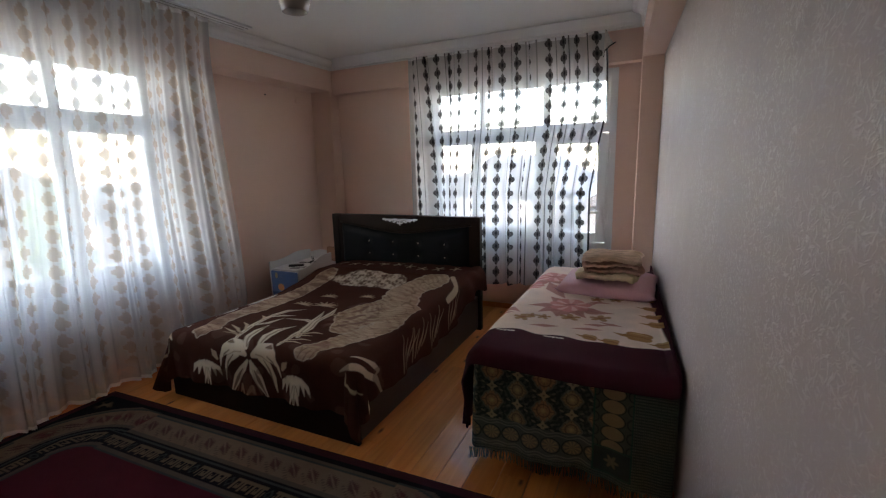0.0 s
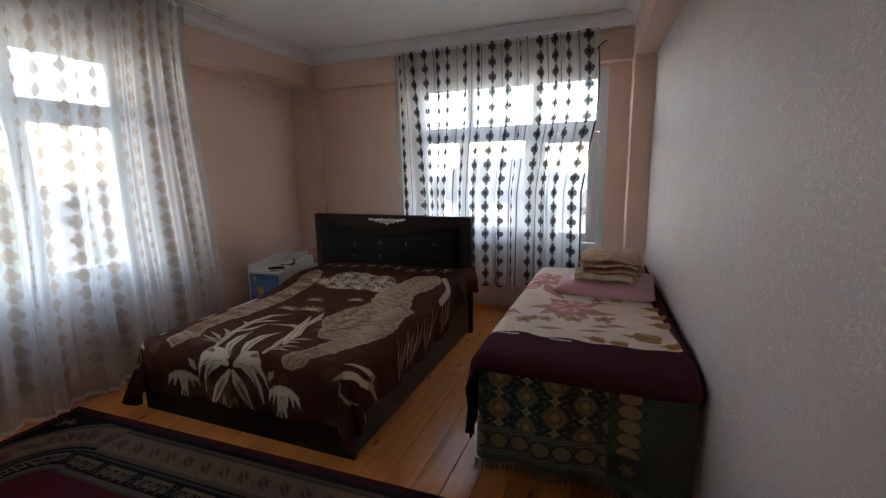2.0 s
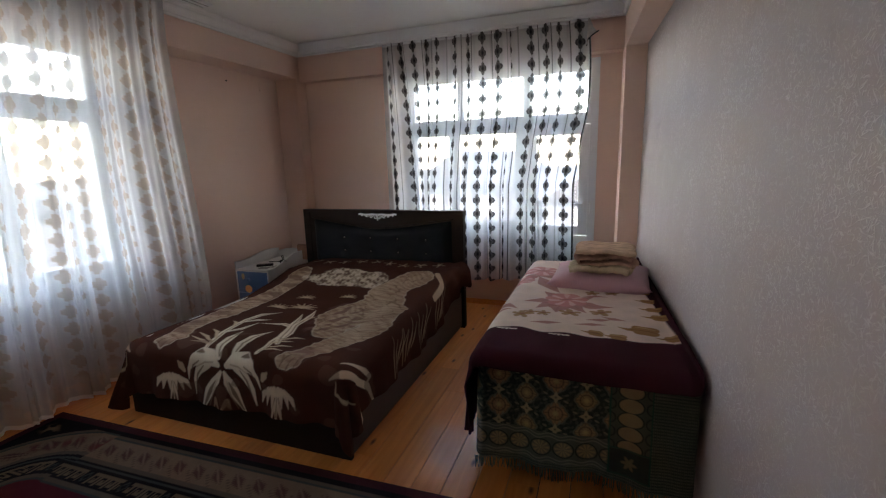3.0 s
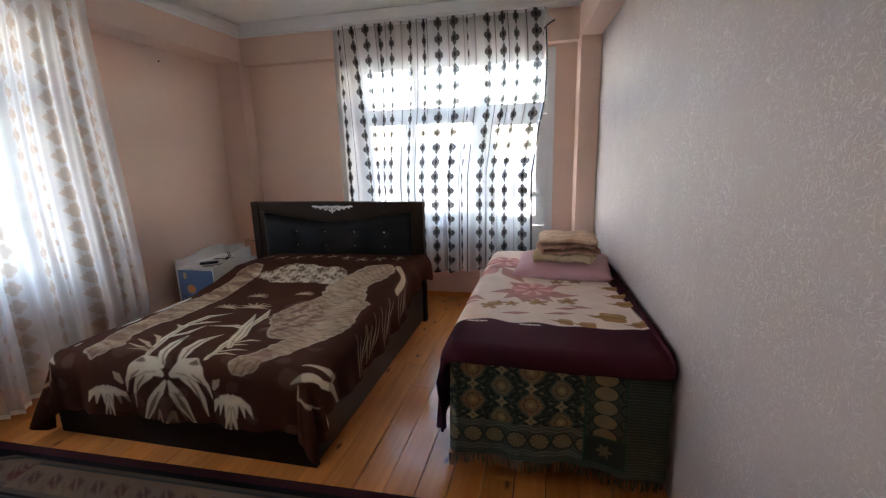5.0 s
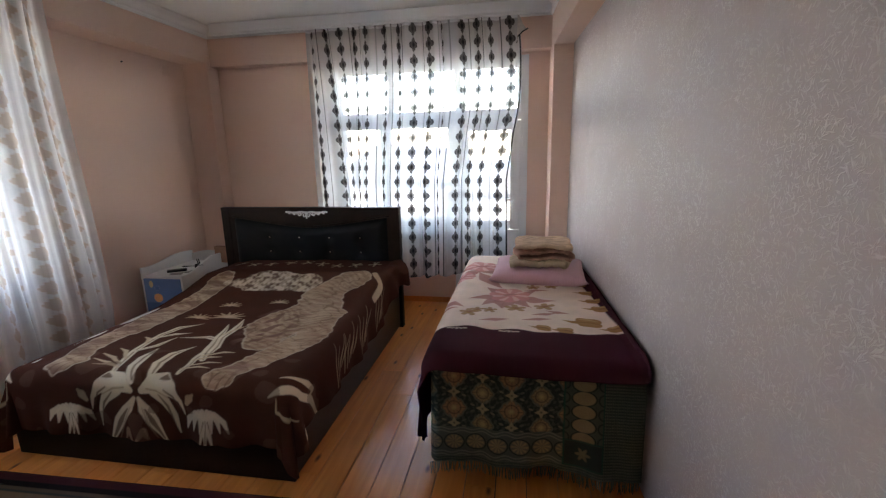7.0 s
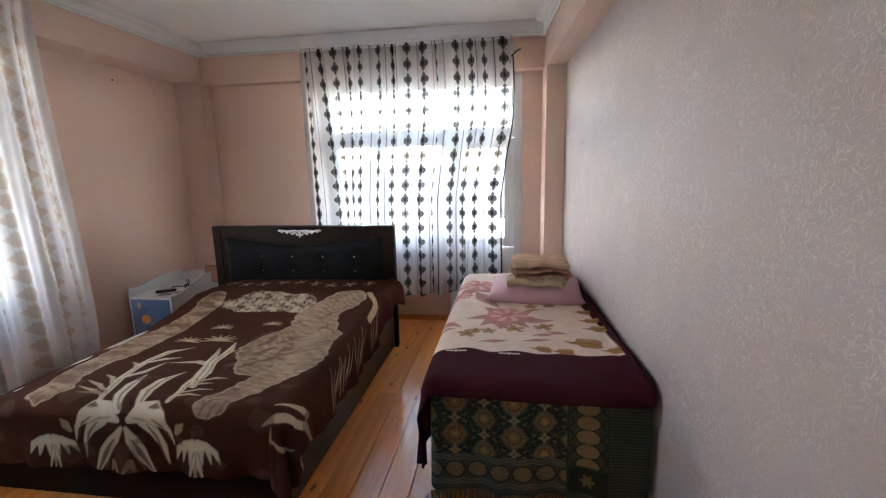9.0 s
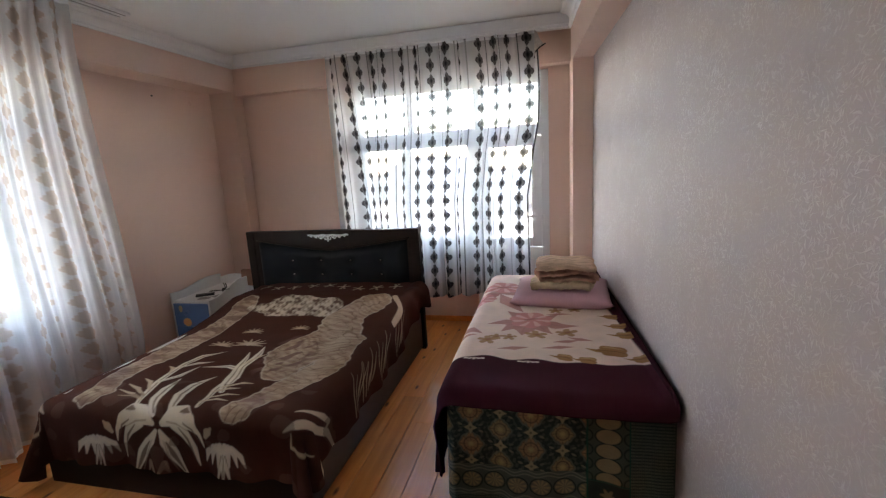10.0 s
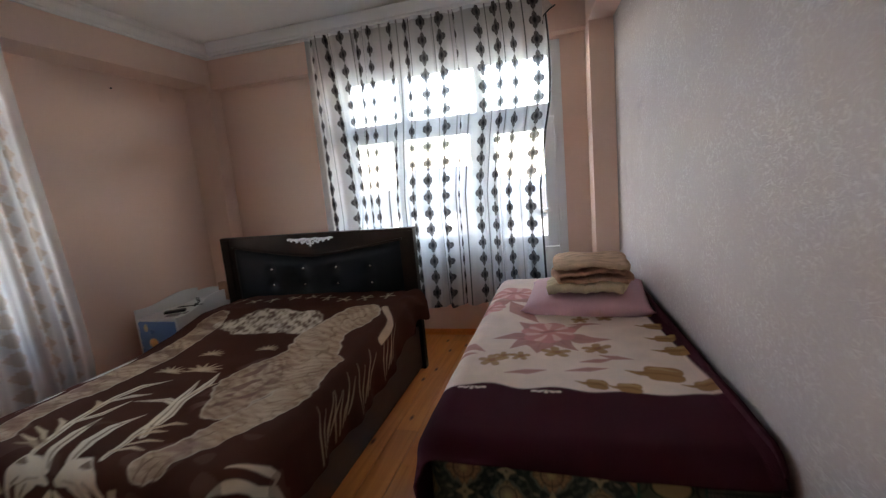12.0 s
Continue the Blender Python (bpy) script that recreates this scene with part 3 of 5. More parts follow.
left_curtain()
far_curtain()
flap = bmesh.new()
tri = [(0.645, 5.300, 2.704), (0.640, 5.295, 2.480), (0.655, 5.290, 2.530), (0.690, 5.287, 2.560), (0.722, 5.285, 2.578), (0.690, 5.290, 2.620), (0.668, 5.295, 2.675)]
prism(flap, tri, [(x, y - 0.004, z) for x, y, z in tri])
corner = tagged(part("curtain_corner", flap, material("grey_voile_fold", (0.42, 0.40, 0.38), 0.9, grain=30, vary=0.5)), "loose folded-back corner of the patterned curtain under the rail", "curtain")
tube("edge_trim", [(0.640, 5.292, 2.475), (0.650, 5.289, 2.530), (0.690, 5.285, 2.562), (0.735, 5.282, 2.585)], 0.006, BLACK, corner, "black woven edge trim")

# ---- double bed ----
BX0, BX1, BY0, BY1 = -1.985, -0.375, 2.838, 4.812
bed = thing("double_bed", "dark wenge double bed with a black padded headboard", "bed", (-1.2, 3.8, 0))
part("side_board", boxes((BX1 - 0.03, BX1, BY0 + 0.03, BY1, 0.02, 0.34), bevel=0.004), BOARD, bed, "brown laminated side board")
part("side_board", boxes((BX0, BX0 + 0.03, BY0 + 0.03, BY1, 0.02, 0.34), bevel=0.004), BOARD, bed)
part("foot_board", boxes((BX0, BX1, BY0, BY0 + 0.03, 0.0, 0.34), bevel=0.004), WENGE, bed)
part("mattress", boxes((BX0 + 0.04, BX1 - 0.04, BY0 + 0.04, BY1 - 0.02, 0.12, 0.49), bevel=0.05), FOAM, bed)
HX0, HX1, HZ = -2.052, -0.348, 1.10
head = part("headboard", boxes((HX0, HX1, 4.820, 4.865, 0.3, HZ - 0.022), (HX0 + 0.0, HX1, 4.810, 4.880, HZ - 0.022, HZ)), WENGE, bed)
for x0 in (HX0, HX1 - 0.075):
    part("post", boxes((x0, x0 + 0.075, 4.810, 4.875, 0.0, HZ - 0.022), bevel=0.004), WENGE, bed)


def pad_top(x):
    t = (x - (HX0 + HX1) / 2) / 0.76
    return 0.915 + 0.095 * np.clip(np.abs(t), 0, 1) ** 1.6 * (1.5 - 0.5 * np.abs(t))


def padded_panel():
    n, m = 90, 40
    buttons = [(-1.572 + 0.289 * i, z) for i in range(4) for z in (0.83, 0.70)]
    u, v = np.meshgrid(np.linspace(-1.93, -0.46, n), np.linspace(0, 1, m), indexing="ij")
    z = 0.40 + (pad_top(u) - 0.40) * v
    edge = np.minimum(np.minimum(u + 1.93, -0.46 - u), np.minimum(pad_top(u) - z, 9))
    puff = 0.045 * np.sqrt(np.clip(edge / 0.06, 0, 1))
    for bx, bz in buttons:
        puff = puff - 0.024 * np.exp(-(((u - bx) / 0.035) ** 2 + ((z - bz) / 0.035) ** 2))
    xyz = np.stack([u, 4.821 - puff, z], -1)
    part_ob = cloth("padded_panel", xyz, np.ones((n, m, 4)), LEATHER, bed, "black leatherette padding")
    for bx, bz in buttons:
        b = bmesh.new()
        bmesh.ops.create_icosphere(b, subdivisions=2, radius=0.010, matrix=Matrix.LocRotScale((bx, 4.789, bz), None, (1, 0.6, 1)))
        part("button", b, CRYSTAL, part_ob, "crystal tufting button")
    rim = [(x, 4.813, float(pad_top(x)) + 0.012) for x in np.linspace(-1.95, -0.44, 40)]
    tube("piping", rim, 0.008, WENGE, bed)


padded_panel()


def ornament():
    """Silver scrollwork: spirals fanning from the middle, smaller to the ends."""
    cx, cz, y = -1.205, 1.045, 4.813
    ob = part("ornament", boxes((cx - 0.20, cx + 0.20, y - 0.003, y, cz + 0.014, cz + 0.020)), SILVER, head, "silver scrollwork ornament")
    for side in (-1, 1):
        for k in range(4):
            r, px = 0.026 - 0.005 * k, cx + side * (0.022 + 0.048 * k)
            pts = [(px + side * r * (1 - a / 9) * math.cos(a), y - 0.003, cz - 0.012 + 0.006 * k + r * (1 - a / 9) * math.sin(a)) for a in np.linspace(0, 7.5, 22)]
            tube("scroll", pts, 0.0065, SILVER, ob)
        tube("leaf", [(cx + side * (0.02 + 0.18 * t), y - 0.003, cz + 0.012 + 0.006 * math.sin(9 * t)) for t in np.linspace(0, 1, 12)], 0.008, SILVER, ob)
    tube("drop", [(cx, y - 0.003, cz + 0.015), (cx, y - 0.003, cz - 0.045)], 0.007, SILVER, ob)


ornament()


def plush_pattern(p, q):
    """Brown plush with cream plant and blotch shapes."""
    dye = np.ones(p.shape + (4,))
    dye[..., :3] = (0.074, 0.025, 0.0165)
    bp, bq = p + 0.012 * ripple(p, q, 18, 1), q + 0.012 * ripple(p, q, 18, 2)
    hp, hq = p + 0.022 * ripple(p, q, 15, 81) + 0.009 * ripple(p, q, 70, 82), q + 0.022 * ripple(p, q, 15, 83) + 0.009 * ripple(p, q, 70, 84)
    cream, pale, tan = (0.52, 0.39, 0.275), (0.66, 0.56, 0.44), (0.34, 0.22, 0.155)
    body = stroke(hp, hq, (-0.58, 4.34, 0.12), (-0.70, 4.10, 0.15), (-0.70, 3.80, 0.16), (-0.80, 3.50, 0.19), (-0.76, 3.30, 0.12), soft=0.02)
    legs = stroke(hp, hq, (-0.55, 3.75, 0.10), (-0.53, 3.34, 0.09), (-0.62, 3.14, 0.075), (-0.70, 2.97, 0.070), (-0.73, 2.90, 0.085), soft=0.014)
    flank = stroke(hp, hq, (-1.70, 4.28, 0.09), (-1.66, 3.98, 0.10), (-1.72, 3.62, 0.14), (-1.72, 3.35, 0.12), (-1.73, 3.08, 0.075), (-1.65, 2.92, 0.085), soft=0.014)
    blotch = np.maximum(np.maximum(body, legs), flank)
    streak = np.sin(bq * 120 + 9 * ripple(p, q, 11, 4) + 20 * bp) * 0.5 + 0.5 + 0.35 * ripple(p, q, 85, 5)
    laid(dye, tan, blotch)
    laid(dye, cream, blotch * np.clip(streak * 0.8 + 0.1 + 0.5 * ripple(p, q, 22, 6), 0, 1) * 0.7)
    rough = np.clip(ripple(p, q, 65, 8) * 2.2, 0, 1)
    laid(dye, (0.20, 0.105, 0.085), stroke(bp, bq, (-0.84, 3.62, 0.14), (-0.80, 3.38, 0.16), soft=0.10) * rough * 0.9)
    laid(dye, (0.16, 0.08, 0.065), flank * np.clip(ripple(p, q, 26, 15) * 2, 0, 1) * 0.7)
    laid(dye, (0.24, 0.13, 0.11), stroke(bp, bq, (-0.66, 3.10, 0.05), (-0.74, 2.92, 0.06), soft=0.05) * np.clip(ripple(p, q, 40, 16) * 3, 0, 1) * 0.8)
    for sd, sc, dk in ((91, 34, 0.6), (92, 60, 0.5)):
        hair = np.clip(1 - np.abs(ripple(hp, hq * 1.6, sc, sd)) / 0.13, 0, 1)
        laid(dye, (0.13, 0.07, 0.045), blotch * hair * dk)
    outline = np.clip(1 - np.abs(blotch - 0.5) * 2.2, 0, 1)
    laid(dye, pale, outline * 0.6)
    laid(dye, cream, stroke(bp, bq, (-0.45, 4.42, 0.022), (-0.37, 4.28, 0.024), (-0.36, 4.08, 0.02)))
    for tx, ty in ((-0.78, 2.86), (-0.735, 2.85), (-0.69, 2.86), (-1.69, 2.87), (-1.645, 2.86), (-1.60, 2.88)):
        laid(dye, (0.14, 0.07, 0.05), 0.8 * stroke(bp, bq, (tx, ty - 0.03, 0.003), (tx + 0.008, ty + 0.05, 0.003)))
    # white bush
    bush = np.clip((1.0 + 0.22 * ripple(p, q, 20, 14) + 0.08 * ripple(p, q, 60, 17) - np.hypot((p + 1.20) / 0.40, (q - 4.20) / 0.18)) / 0.10, 0, 1)
    laid(dye, pale, bush * np.clip(0.55 + 0.5 * ripple(p, q, 70, 12) + 0.35 * ripple(p, q, 140, 13), 0.12, 0.85))
    for k in range(9):
        fx, fy = -1.78 + 0.155 * k, 4.64 + 0.05 * math.sin(5 * k)
        for a in np.linspace(0.3, 5.9, 5):
            laid(dye, pale, 0.45 * stroke(p, q, (fx, fy, 0.009), (fx + 0.05 * math.cos(a + k), fy + 0.06 * math.sin(a + k), 0.010)))
    for fx, fy, s in ((-1.32, 3.80, 0.8), (-0.98, 3.86, 0.7), (-1.22, 3.62, 1.2), (-1.42, 3.60, 0.9)):
        for a in np.linspace(-0.3, 3.4, 8):
            laid(dye, cream, 0.75 * stroke(p, q, (fx, fy, 0.014 * s), (fx + 0.10 * s * math.cos(a), fy + 0.06 * s * math.sin(a), 0.003)))
    # two lilies with long branching leaves
    dusk, vein = (0.13, 0.066, 0.045), (0.30, 0.20, 0.14)

    def frond(wide, *pts, colour=pale, ink=0.95, veined=True):
        """A leaf through the places given: thin at its foot, widest past the middle, pointed, with a dark midrib."""
        m = len(pts) - 1
        swell = lambda k: wide * (0.30 + 0.75 * math.sin(math.pi * (0.15 + 0.72 * k / m))) if k < m else 0.002
        laid(dye, colour, ink * stroke(bp, bq, *[(x, y, swell(k)) for k, (x, y) in enumerate(pts)], soft=0.005))
        if veined:
            laid(dye, dusk, 0.75 * stroke(bp, bq, *[(x + 0.004, y, 0.22 * swell(k)) for k, (x, y) in enumerate(pts)], soft=0.005))

    frond(0.028, (-1.20, 2.84), (-1.25, 2.92), (-1.285, 3.02), (-1.29, 3.12))
    frond(0.022, (-1.32, 2.87), (-1.40, 3.08), (-1.44, 3.30), (-1.40, 3.42), (-1.31, 3.51))
    frond(0.016, (-1.39, 3.08), (-1.33, 3.15), (-1.31, 3.28))
    frond(0.015, (-1.43, 3.24), (-1.36, 3.32), (-1.27, 3.36))
    frond(0.028, (-1.10, 2.85), (-1.15, 2.96), (-1.15, 3.06), (-1.10, 3.17))
    frond(0.020, (-0.96, 2.87), (-0.99, 3.04), (-0.98, 3.17), (-1.04, 3.27), (-1.14, 3.31), (-1.29, 3.28))
    frond(0.024, (-0.94, 3.03), (-1.01, 3.18), (-1.07, 3.33), (-1.13, 3.50))
    frond(0.022, (-0.96, 3.12), (-1.03, 3.30), (-1.05, 3.46), (-1.07, 3.60))
    for ax, ay, ex, ey in ((-0.97, 2.95, -0.82, 3.00), (-0.97, 3.08, -0.83, 3.12), (-0.99, 3.02, -0.86, 3.07), (-0.98, 2.90, -0.84, 2.93), (-1.32, 2.89, -1.55, 2.97), (-1.35, 2.94, -1.55, 3.02), (-1.37, 3.00, -1.52, 3.09), (-1.34, 2.90, -1.50, 2.92), (-1.06, 3.34, -1.00, 3.48), (-1.41, 3.16, -1.52, 3.26)):
        frond(0.011, (ax, ay), ((ax + ex) / 2, (ay + ey) / 2 + 0.025), (ex, ey), colour=cream, veined=False)
    cx = -1.175
    for s in (-1, 1):
        g = lambda *pts: stroke(bp, bq, *[(cx + s * a, b, c) for a, b, c in pts], soft=0.005)
        # round head with drooping, streaked petals
        laid(dye, pale, g((0.030, 2.800, 0.016), (0.085, 2.825, 0.040), (0.150, 2.820, 0.048), (0.205, 2.800, 0.034), (0.250, 2.750, 0.012), (0.262, 2.680, 0.003)))
        laid(dye, pale, 0.95 * g((0.110, 2.800, 0.036), (0.165, 2.745, 0.030), (0.205, 2.670, 0.016), (0.225, 2.580, 0.003)))
        laid(dye, dusk, 0.85 * g((0.135, 2.842, 0.003), (0.165, 2.846, 0.012), (0.195, 2.838, 0.003)))
        laid(dye, dusk, 0.8 * g((0.165, 2.800, 0.003), (0.215, 2.770, 0.006), (0.245, 2.700, 0.003)))
        laid(dye, dusk, 0.8 * g((0.130, 2.780, 0.003), (0.175, 2.715, 0.008), (0.205, 2.620, 0.003)))
        laid(dye, vein, 0.7 * g((0.060, 2.810, 0.003), (0.120, 2.800, 0.004), (0.190, 2.760, 0.002)))
        # inner petals hanging below
        laid(dye, pale, 0.95 * g((0.012, 2.760, 0.010), (0.045, 2.690, 0.030), (0.090, 2.620, 0.030), (0.150, 2.530, 0.010), (0.175, 2.500, 0.002)))
        laid(dye, dusk, 0.85 * g((0.045, 2.690, 0.004), (0.085, 2.620, 0.013), (0.140, 2.540, 0.005)))
        laid(dye, vein, 0.6 * g((0.030, 2.700, 0.002), (0.060, 2.620, 0.005), (0.105, 2.540, 0.002)))
        laid(dye, cream, 0.9 * g((0.285, 2.735, 0.010), (0.305, 2.765, 0.020), (0.325, 2.785, 0.006)))
        laid(dye, tan, 0.8 * g((0.010, 2.530, 0.006), (0.045, 2.575, 0.016), (0.065, 2.540, 0.004)))
        # small palm
        px, py = 0.385, 2.655
        for k in (-1.0, -0.62, -0.25, 0.25, 0.62, 1.0):
            laid(dye, pale, 0.9 * g((px, py + 0.010, 0.006), (px + 0.052 * k, py + 0.055 - 0.012 * abs(k), 0.013), (px + 0.100 * k, py + 0.022 - 0.014 * abs(k), 0.016), (px + 0.120 * k, py - 0.055 + 0.010 * abs(k), 0.003)))
        for k in (-1, 0, 1):
            laid(dye, pale, 0.85 * g((px, py + 0.010, 0.006), (px + 0.018 * k, py - 0.060, 0.010), (px + 0.030 * k, py - 0.120, 0.004)))
        laid(dye, dusk, 0.7 * g((px, py + 0.01, 0.002), (px, py - 0.10, 0.004)))
    # curls on the corners, grasses along the sides
    for side, bx in ((1, -0.40), (-1, -1.96)):
        at = lambda *pts: stroke(bp, bq, *[(bx + side * a, b, c) for a, b, c in pts])
        laid(dye, pale, at((-0.06, 2.800, 0.004), (0.0, 2.845, 0.020), (0.10, 2.930, 0.022), (0.17, 3.010, 0.020), (0.30, 3.080, 0.010), (0.40, 3.140, 0.003)))
        laid(dye, pale, 0.9 * at((-0.04, 2.900, 0.004), (0.06, 2.995, 0.016), (0.13, 3.040, 0.014), (0.15, 2.970, 0.004)))
        laid(dye, cream, 0.8 * at((-0.02, 2.800, 0.003), (0.0, 2.735, 0.008), (0.09, 2.730, 0.010), (0.16, 2.800, 0.003)))
        laid(dye, pale, at((0.24, 2.86, 0.008), (0.29, 2.82, 0.030), (0.33, 2.74, 0.010)))
        for gy in (3.30, 3.46, 3.72, 4.05):
            for k in range(5):
                foot, tip = 0.26 - 0.015 * k, 0.03 + 0.035 * (k % 3)
                laid(dye, cream, 0.6 * at((foot, gy + 0.03 * k, 0.004), ((foot + tip) / 2, gy + 0.02 + 0.042 * k, 0.008), (tip, gy + 0.07 + 0.05 * k, 0.002)))
    soft = ripple(p, q, 30, 20) > 0.55
    laid(dye, (0.12, 0.065, 0.045), 0.5 * soft * (q < 3.1) * (blotch < 0.1))
    return dye


def bed_blanket():
    n, m = 420, 440
    p, q = np.meshgrid(np.linspace(-2.33, -0.115, n), np.linspace(2.535, 4.79, m), indexing="ij")
    rise = 0.11 * np.clip((q - 3.5) / 0.9, 0, 1) ** 2
    top = 0.505 - 0.045 * np.clip((-1.72 - p) / 0.28, 0, 1) + rise + 0.010 * ripple(p, q, 6, 31) + 0.004 * ripple(p, q, 22, 33)
    xyz = drape(p, q, BX0 - 0.01, BX1 + 0.012, BY0 - 0.012, BY1, top, 0.07, flare=0.05, fold=0.018, waves=7, spread=0.12)
    # at the pillows the far corners lift and spread
    lift = np.clip((q - 4.35) / 0.35, 0, 1) * np.clip((p - BX1 + 0.05) / 0.2, 0, 1)
    xyz[..., 2] += lift * (0.15 + 0.03 * np.sin(q * 40))
    xyz[..., 0] += lift * (0.07 + 0.03 * np.sin(q * 27 + 1))
    xyz[..., 2] = np.maximum(xyz[..., 2], 0.03)
    tagged(cloth("plush_blanket", xyz, plush_pattern(p, q), PLUSH, thick=0.010), "dark brown plush blanket with cream floral print, spread over the bed", "blanket")


bed_blanket()

# ---- single bed ----
SX0, SX1, SY0, SY1, SZ = 0.255, 1.125, 2.965, 4.98, 0.60
cot = thing("single_bed", "low single bed hidden under blankets along the wall", "bed", (0.7, 4.0, 0))
part("bed_base", boxes((SX0 + 0.05, SX1 - 0.02, SY0 + 0.06, SY1, 0.16, 0.34), bevel=0.01), BOARD, cot)
part("mattress", boxes((SX0 + 0.02, SX1, SY0 + 0.04, SY1, 0.34, SZ - 0.02), bevel=0.05), FOAM, cot)
for x in (SX0 + 0.1, SX1 - 0.1):
    for y in (SY0 + 0.15, SY1 - 0.1):
        part("leg", lathe(bmesh.new(), [(0.0, 0), (0.022, 0), (0.026, 0.1), (0.03, 0.17), (0.0, 0.17)], (x, y, 0), 12), WENGE, cot)


def rose_pattern(p, q):
    """Cream field with mauve peonies and ochre sprigs in a maroon border with ochre scrolls."""
    dye = np.ones(p.shape + (4,))
    dye[..., :3] = (0.054, 0.0105, 0.018)
    bp, bq = p + 0.008 * ripple(p, q, 24, 41), q + 0.008 * ripple(p, q, 24, 42)
    edge = np.minimum(np.minimum(p - 0.10, 1.205 - 0.125 * (q - 3.3) - p), q - 3.300 + 0.012 * np.sin(p * 26))
    field = np.clip(0.5 + edge / 0.010, 0, 1)
    laid(dye, (0.74, 0.59, 0.51), field)
    mauve, rose, blush, ochre, dark = (0.45, 0.20, 0.175), (0.60, 0.25, 0.235), (0.76, 0.50, 0.44), (0.36, 0.185, 0.075), (0.30, 0.12, 0.10)

    def leaf(x0, y0, x1, y1, wide, colour, ink=0.9):
        bend = 0.12 * math.hypot(x1 - x0, y1 - y0)
        mx, my = (x0 + x1) / 2 + bend * (y1 - y0), (y0 + y1) / 2 - bend * (x1 - x0)
        laid(dye, colour, field * ink * stroke(bp, bq, (x0, y0, 0.003), (mx, my, wide), (x1, y1, 0.002)))
        laid(dye, dark, field * 0.35 * stroke(bp, bq, (x0, y0, 0.001), (mx, my, 0.003), (x1, y1, 0.001)))

    def sprig(cx, cy, s):
        for a in (0.4, 1.7, 2.9, 4.0, 5.3):
            laid(dye, ochre, field * 0.85 * stroke(bp, bq, (cx, cy, 0.012 * s), (cx + 0.036 * s * math.cos(a), cy + 0.034 * s * math.sin(a), 0.015 * s)))
        laid(dye, dark, field * 0.6 * stroke(bp, bq, (cx, cy, 0.008 * s), (cx + 0.01, cy + 0.01, 0.006 * s)))

    def peony(cx, cy, s, turn):
        for k in range(7):
            a = turn + k * 0.9
            laid(dye, rose, field * 0.9 * stroke(bp, bq, (cx, cy, 0.02 * s), (cx + 0.07 * s * math.cos(a), cy + 0.075 * s * math.sin(a), 0.046 * s)))
        for k in range(7):
            a = turn + 0.35 + k * 0.9
            ex, ey = cx + 0.085 * s * math.cos(a), cy + 0.09 * s * math.sin(a)
            laid(dye, blush, field * 0.75 * stroke(bp, bq, (cx + 0.4 * (ex - cx), cy + 0.4 * (ey - cy), 0.006 * s), (ex, ey, 0.016 * s)))
        laid(dye, dark, field * 0.5 * stroke(bp, bq, (cx - 0.03 * s, cy, 0.012 * s), (cx + 0.03 * s, cy + 0.02, 0.010 * s)))

    for x1, y1, wide in ((0.373, 3.757, 0.040), (0.584, 3.607, 0.052), (0.903, 3.777, 0.038), (0.76, 3.66, 0.034), (0.48, 4.02, 0.045), (0.80, 3.98, 0.034), (0.46, 3.64, 0.036)):
        leaf(0.622, 3.844, x1, y1, 1.25 * wide, mauve)
    peony(0.622, 3.870, 1.15, 0.3)
    for x1, y1, wide in ((0.578, 4.012, 0.062), (0.25, 4.24, 0.045), (0.527, 4.679, 0.05), (0.271, 4.344, 0.05), (0.60, 4.42, 0.05), (0.20, 4.60, 0.04)):
        leaf(0.385, 4.40, x1, y1, wide, mauve)
    peony(0.40, 4.56, 1.25, 1.1)
    peony(0.27, 4.27, 0.9, 2.0)
    for x0, y0, x1, y1 in ((0.20, 3.76, 0.36, 3.60), (0.17, 3.62, 0.33, 3.58), (0.12, 3.90, 0.24, 4.02)):
        leaf(x0, y0, x1, y1, 0.034, mauve)
    for x0, y0, x1, y1 in ((0.47, 3.40, 0.63, 3.445), (0.70, 3.45, 0.86, 3.49), (0.75, 3.53, 0.90, 3.59), (0.84, 3.62, 0.97, 3.57), (0.72, 3.98, 0.88, 3.99)):
        leaf(x0, y0, x1, y1, 0.020, mauve)
    for cx, cy, s in ((0.668, 3.634, 1.3), (0.832, 3.688, 1.2), (0.399, 3.515, 1.1), (0.515, 3.563, 0.9), (0.44, 3.56, 0.8), (0.781, 4.05, 1.0), (0.903, 4.08, 0.9), (0.93, 4.5, 1.0)):
        sprig(cx, cy, s)
    # ochre scrolls and hearts on the border
    for cx, cy, s in ((1.045, 3.455, 1.25), (1.09, 4.13, 0.7), (1.10, 3.95, 0.75), (1.12, 3.80, 0.8), (1.14, 3.66, 0.9), (1.06, 4.33, 0.7), (1.03, 4.52, 0.7), (0.80, 3.355, 0.7), (0.91, 3.345, 0.75), (1.17, 3.36, 0.8)):
        inside = (p < wall_x(q, 0.03)) * 1.0
        laid(dye, ochre, inside * stroke(bp, bq, (cx - 0.02 * s, cy + 0.022 * s, 0.026 * s), (cx + 0.03 * s, cy + 0.016 * s, 0.034 * s)))
        laid(dye, ochre, inside * stroke(bp, bq, (cx - 0.02 * s, cy - 0.020 * s, 0.024 * s), (cx + 0.03 * s, cy - 0.022 * s, 0.030 * s)))
        laid(dye, ochre, inside * stroke(bp, bq, (cx - 0.10 * s, cy + 0.02 * s, 0.002), (cx - 0.06 * s, cy, 0.012 * s), (cx - 0.01 * s, cy, 0.03 * s)))
        laid(dye, (0.58, 0.40, 0.22), inside * 0.5 * stroke(bp, bq, (cx - 0.03 * s, cy + 0.030 * s, 0.003), (cx + 0.01 * s, cy + 0.036 * s, 0.007 * s), (cx + 0.05 * s, cy + 0.022 * s, 0.003)))
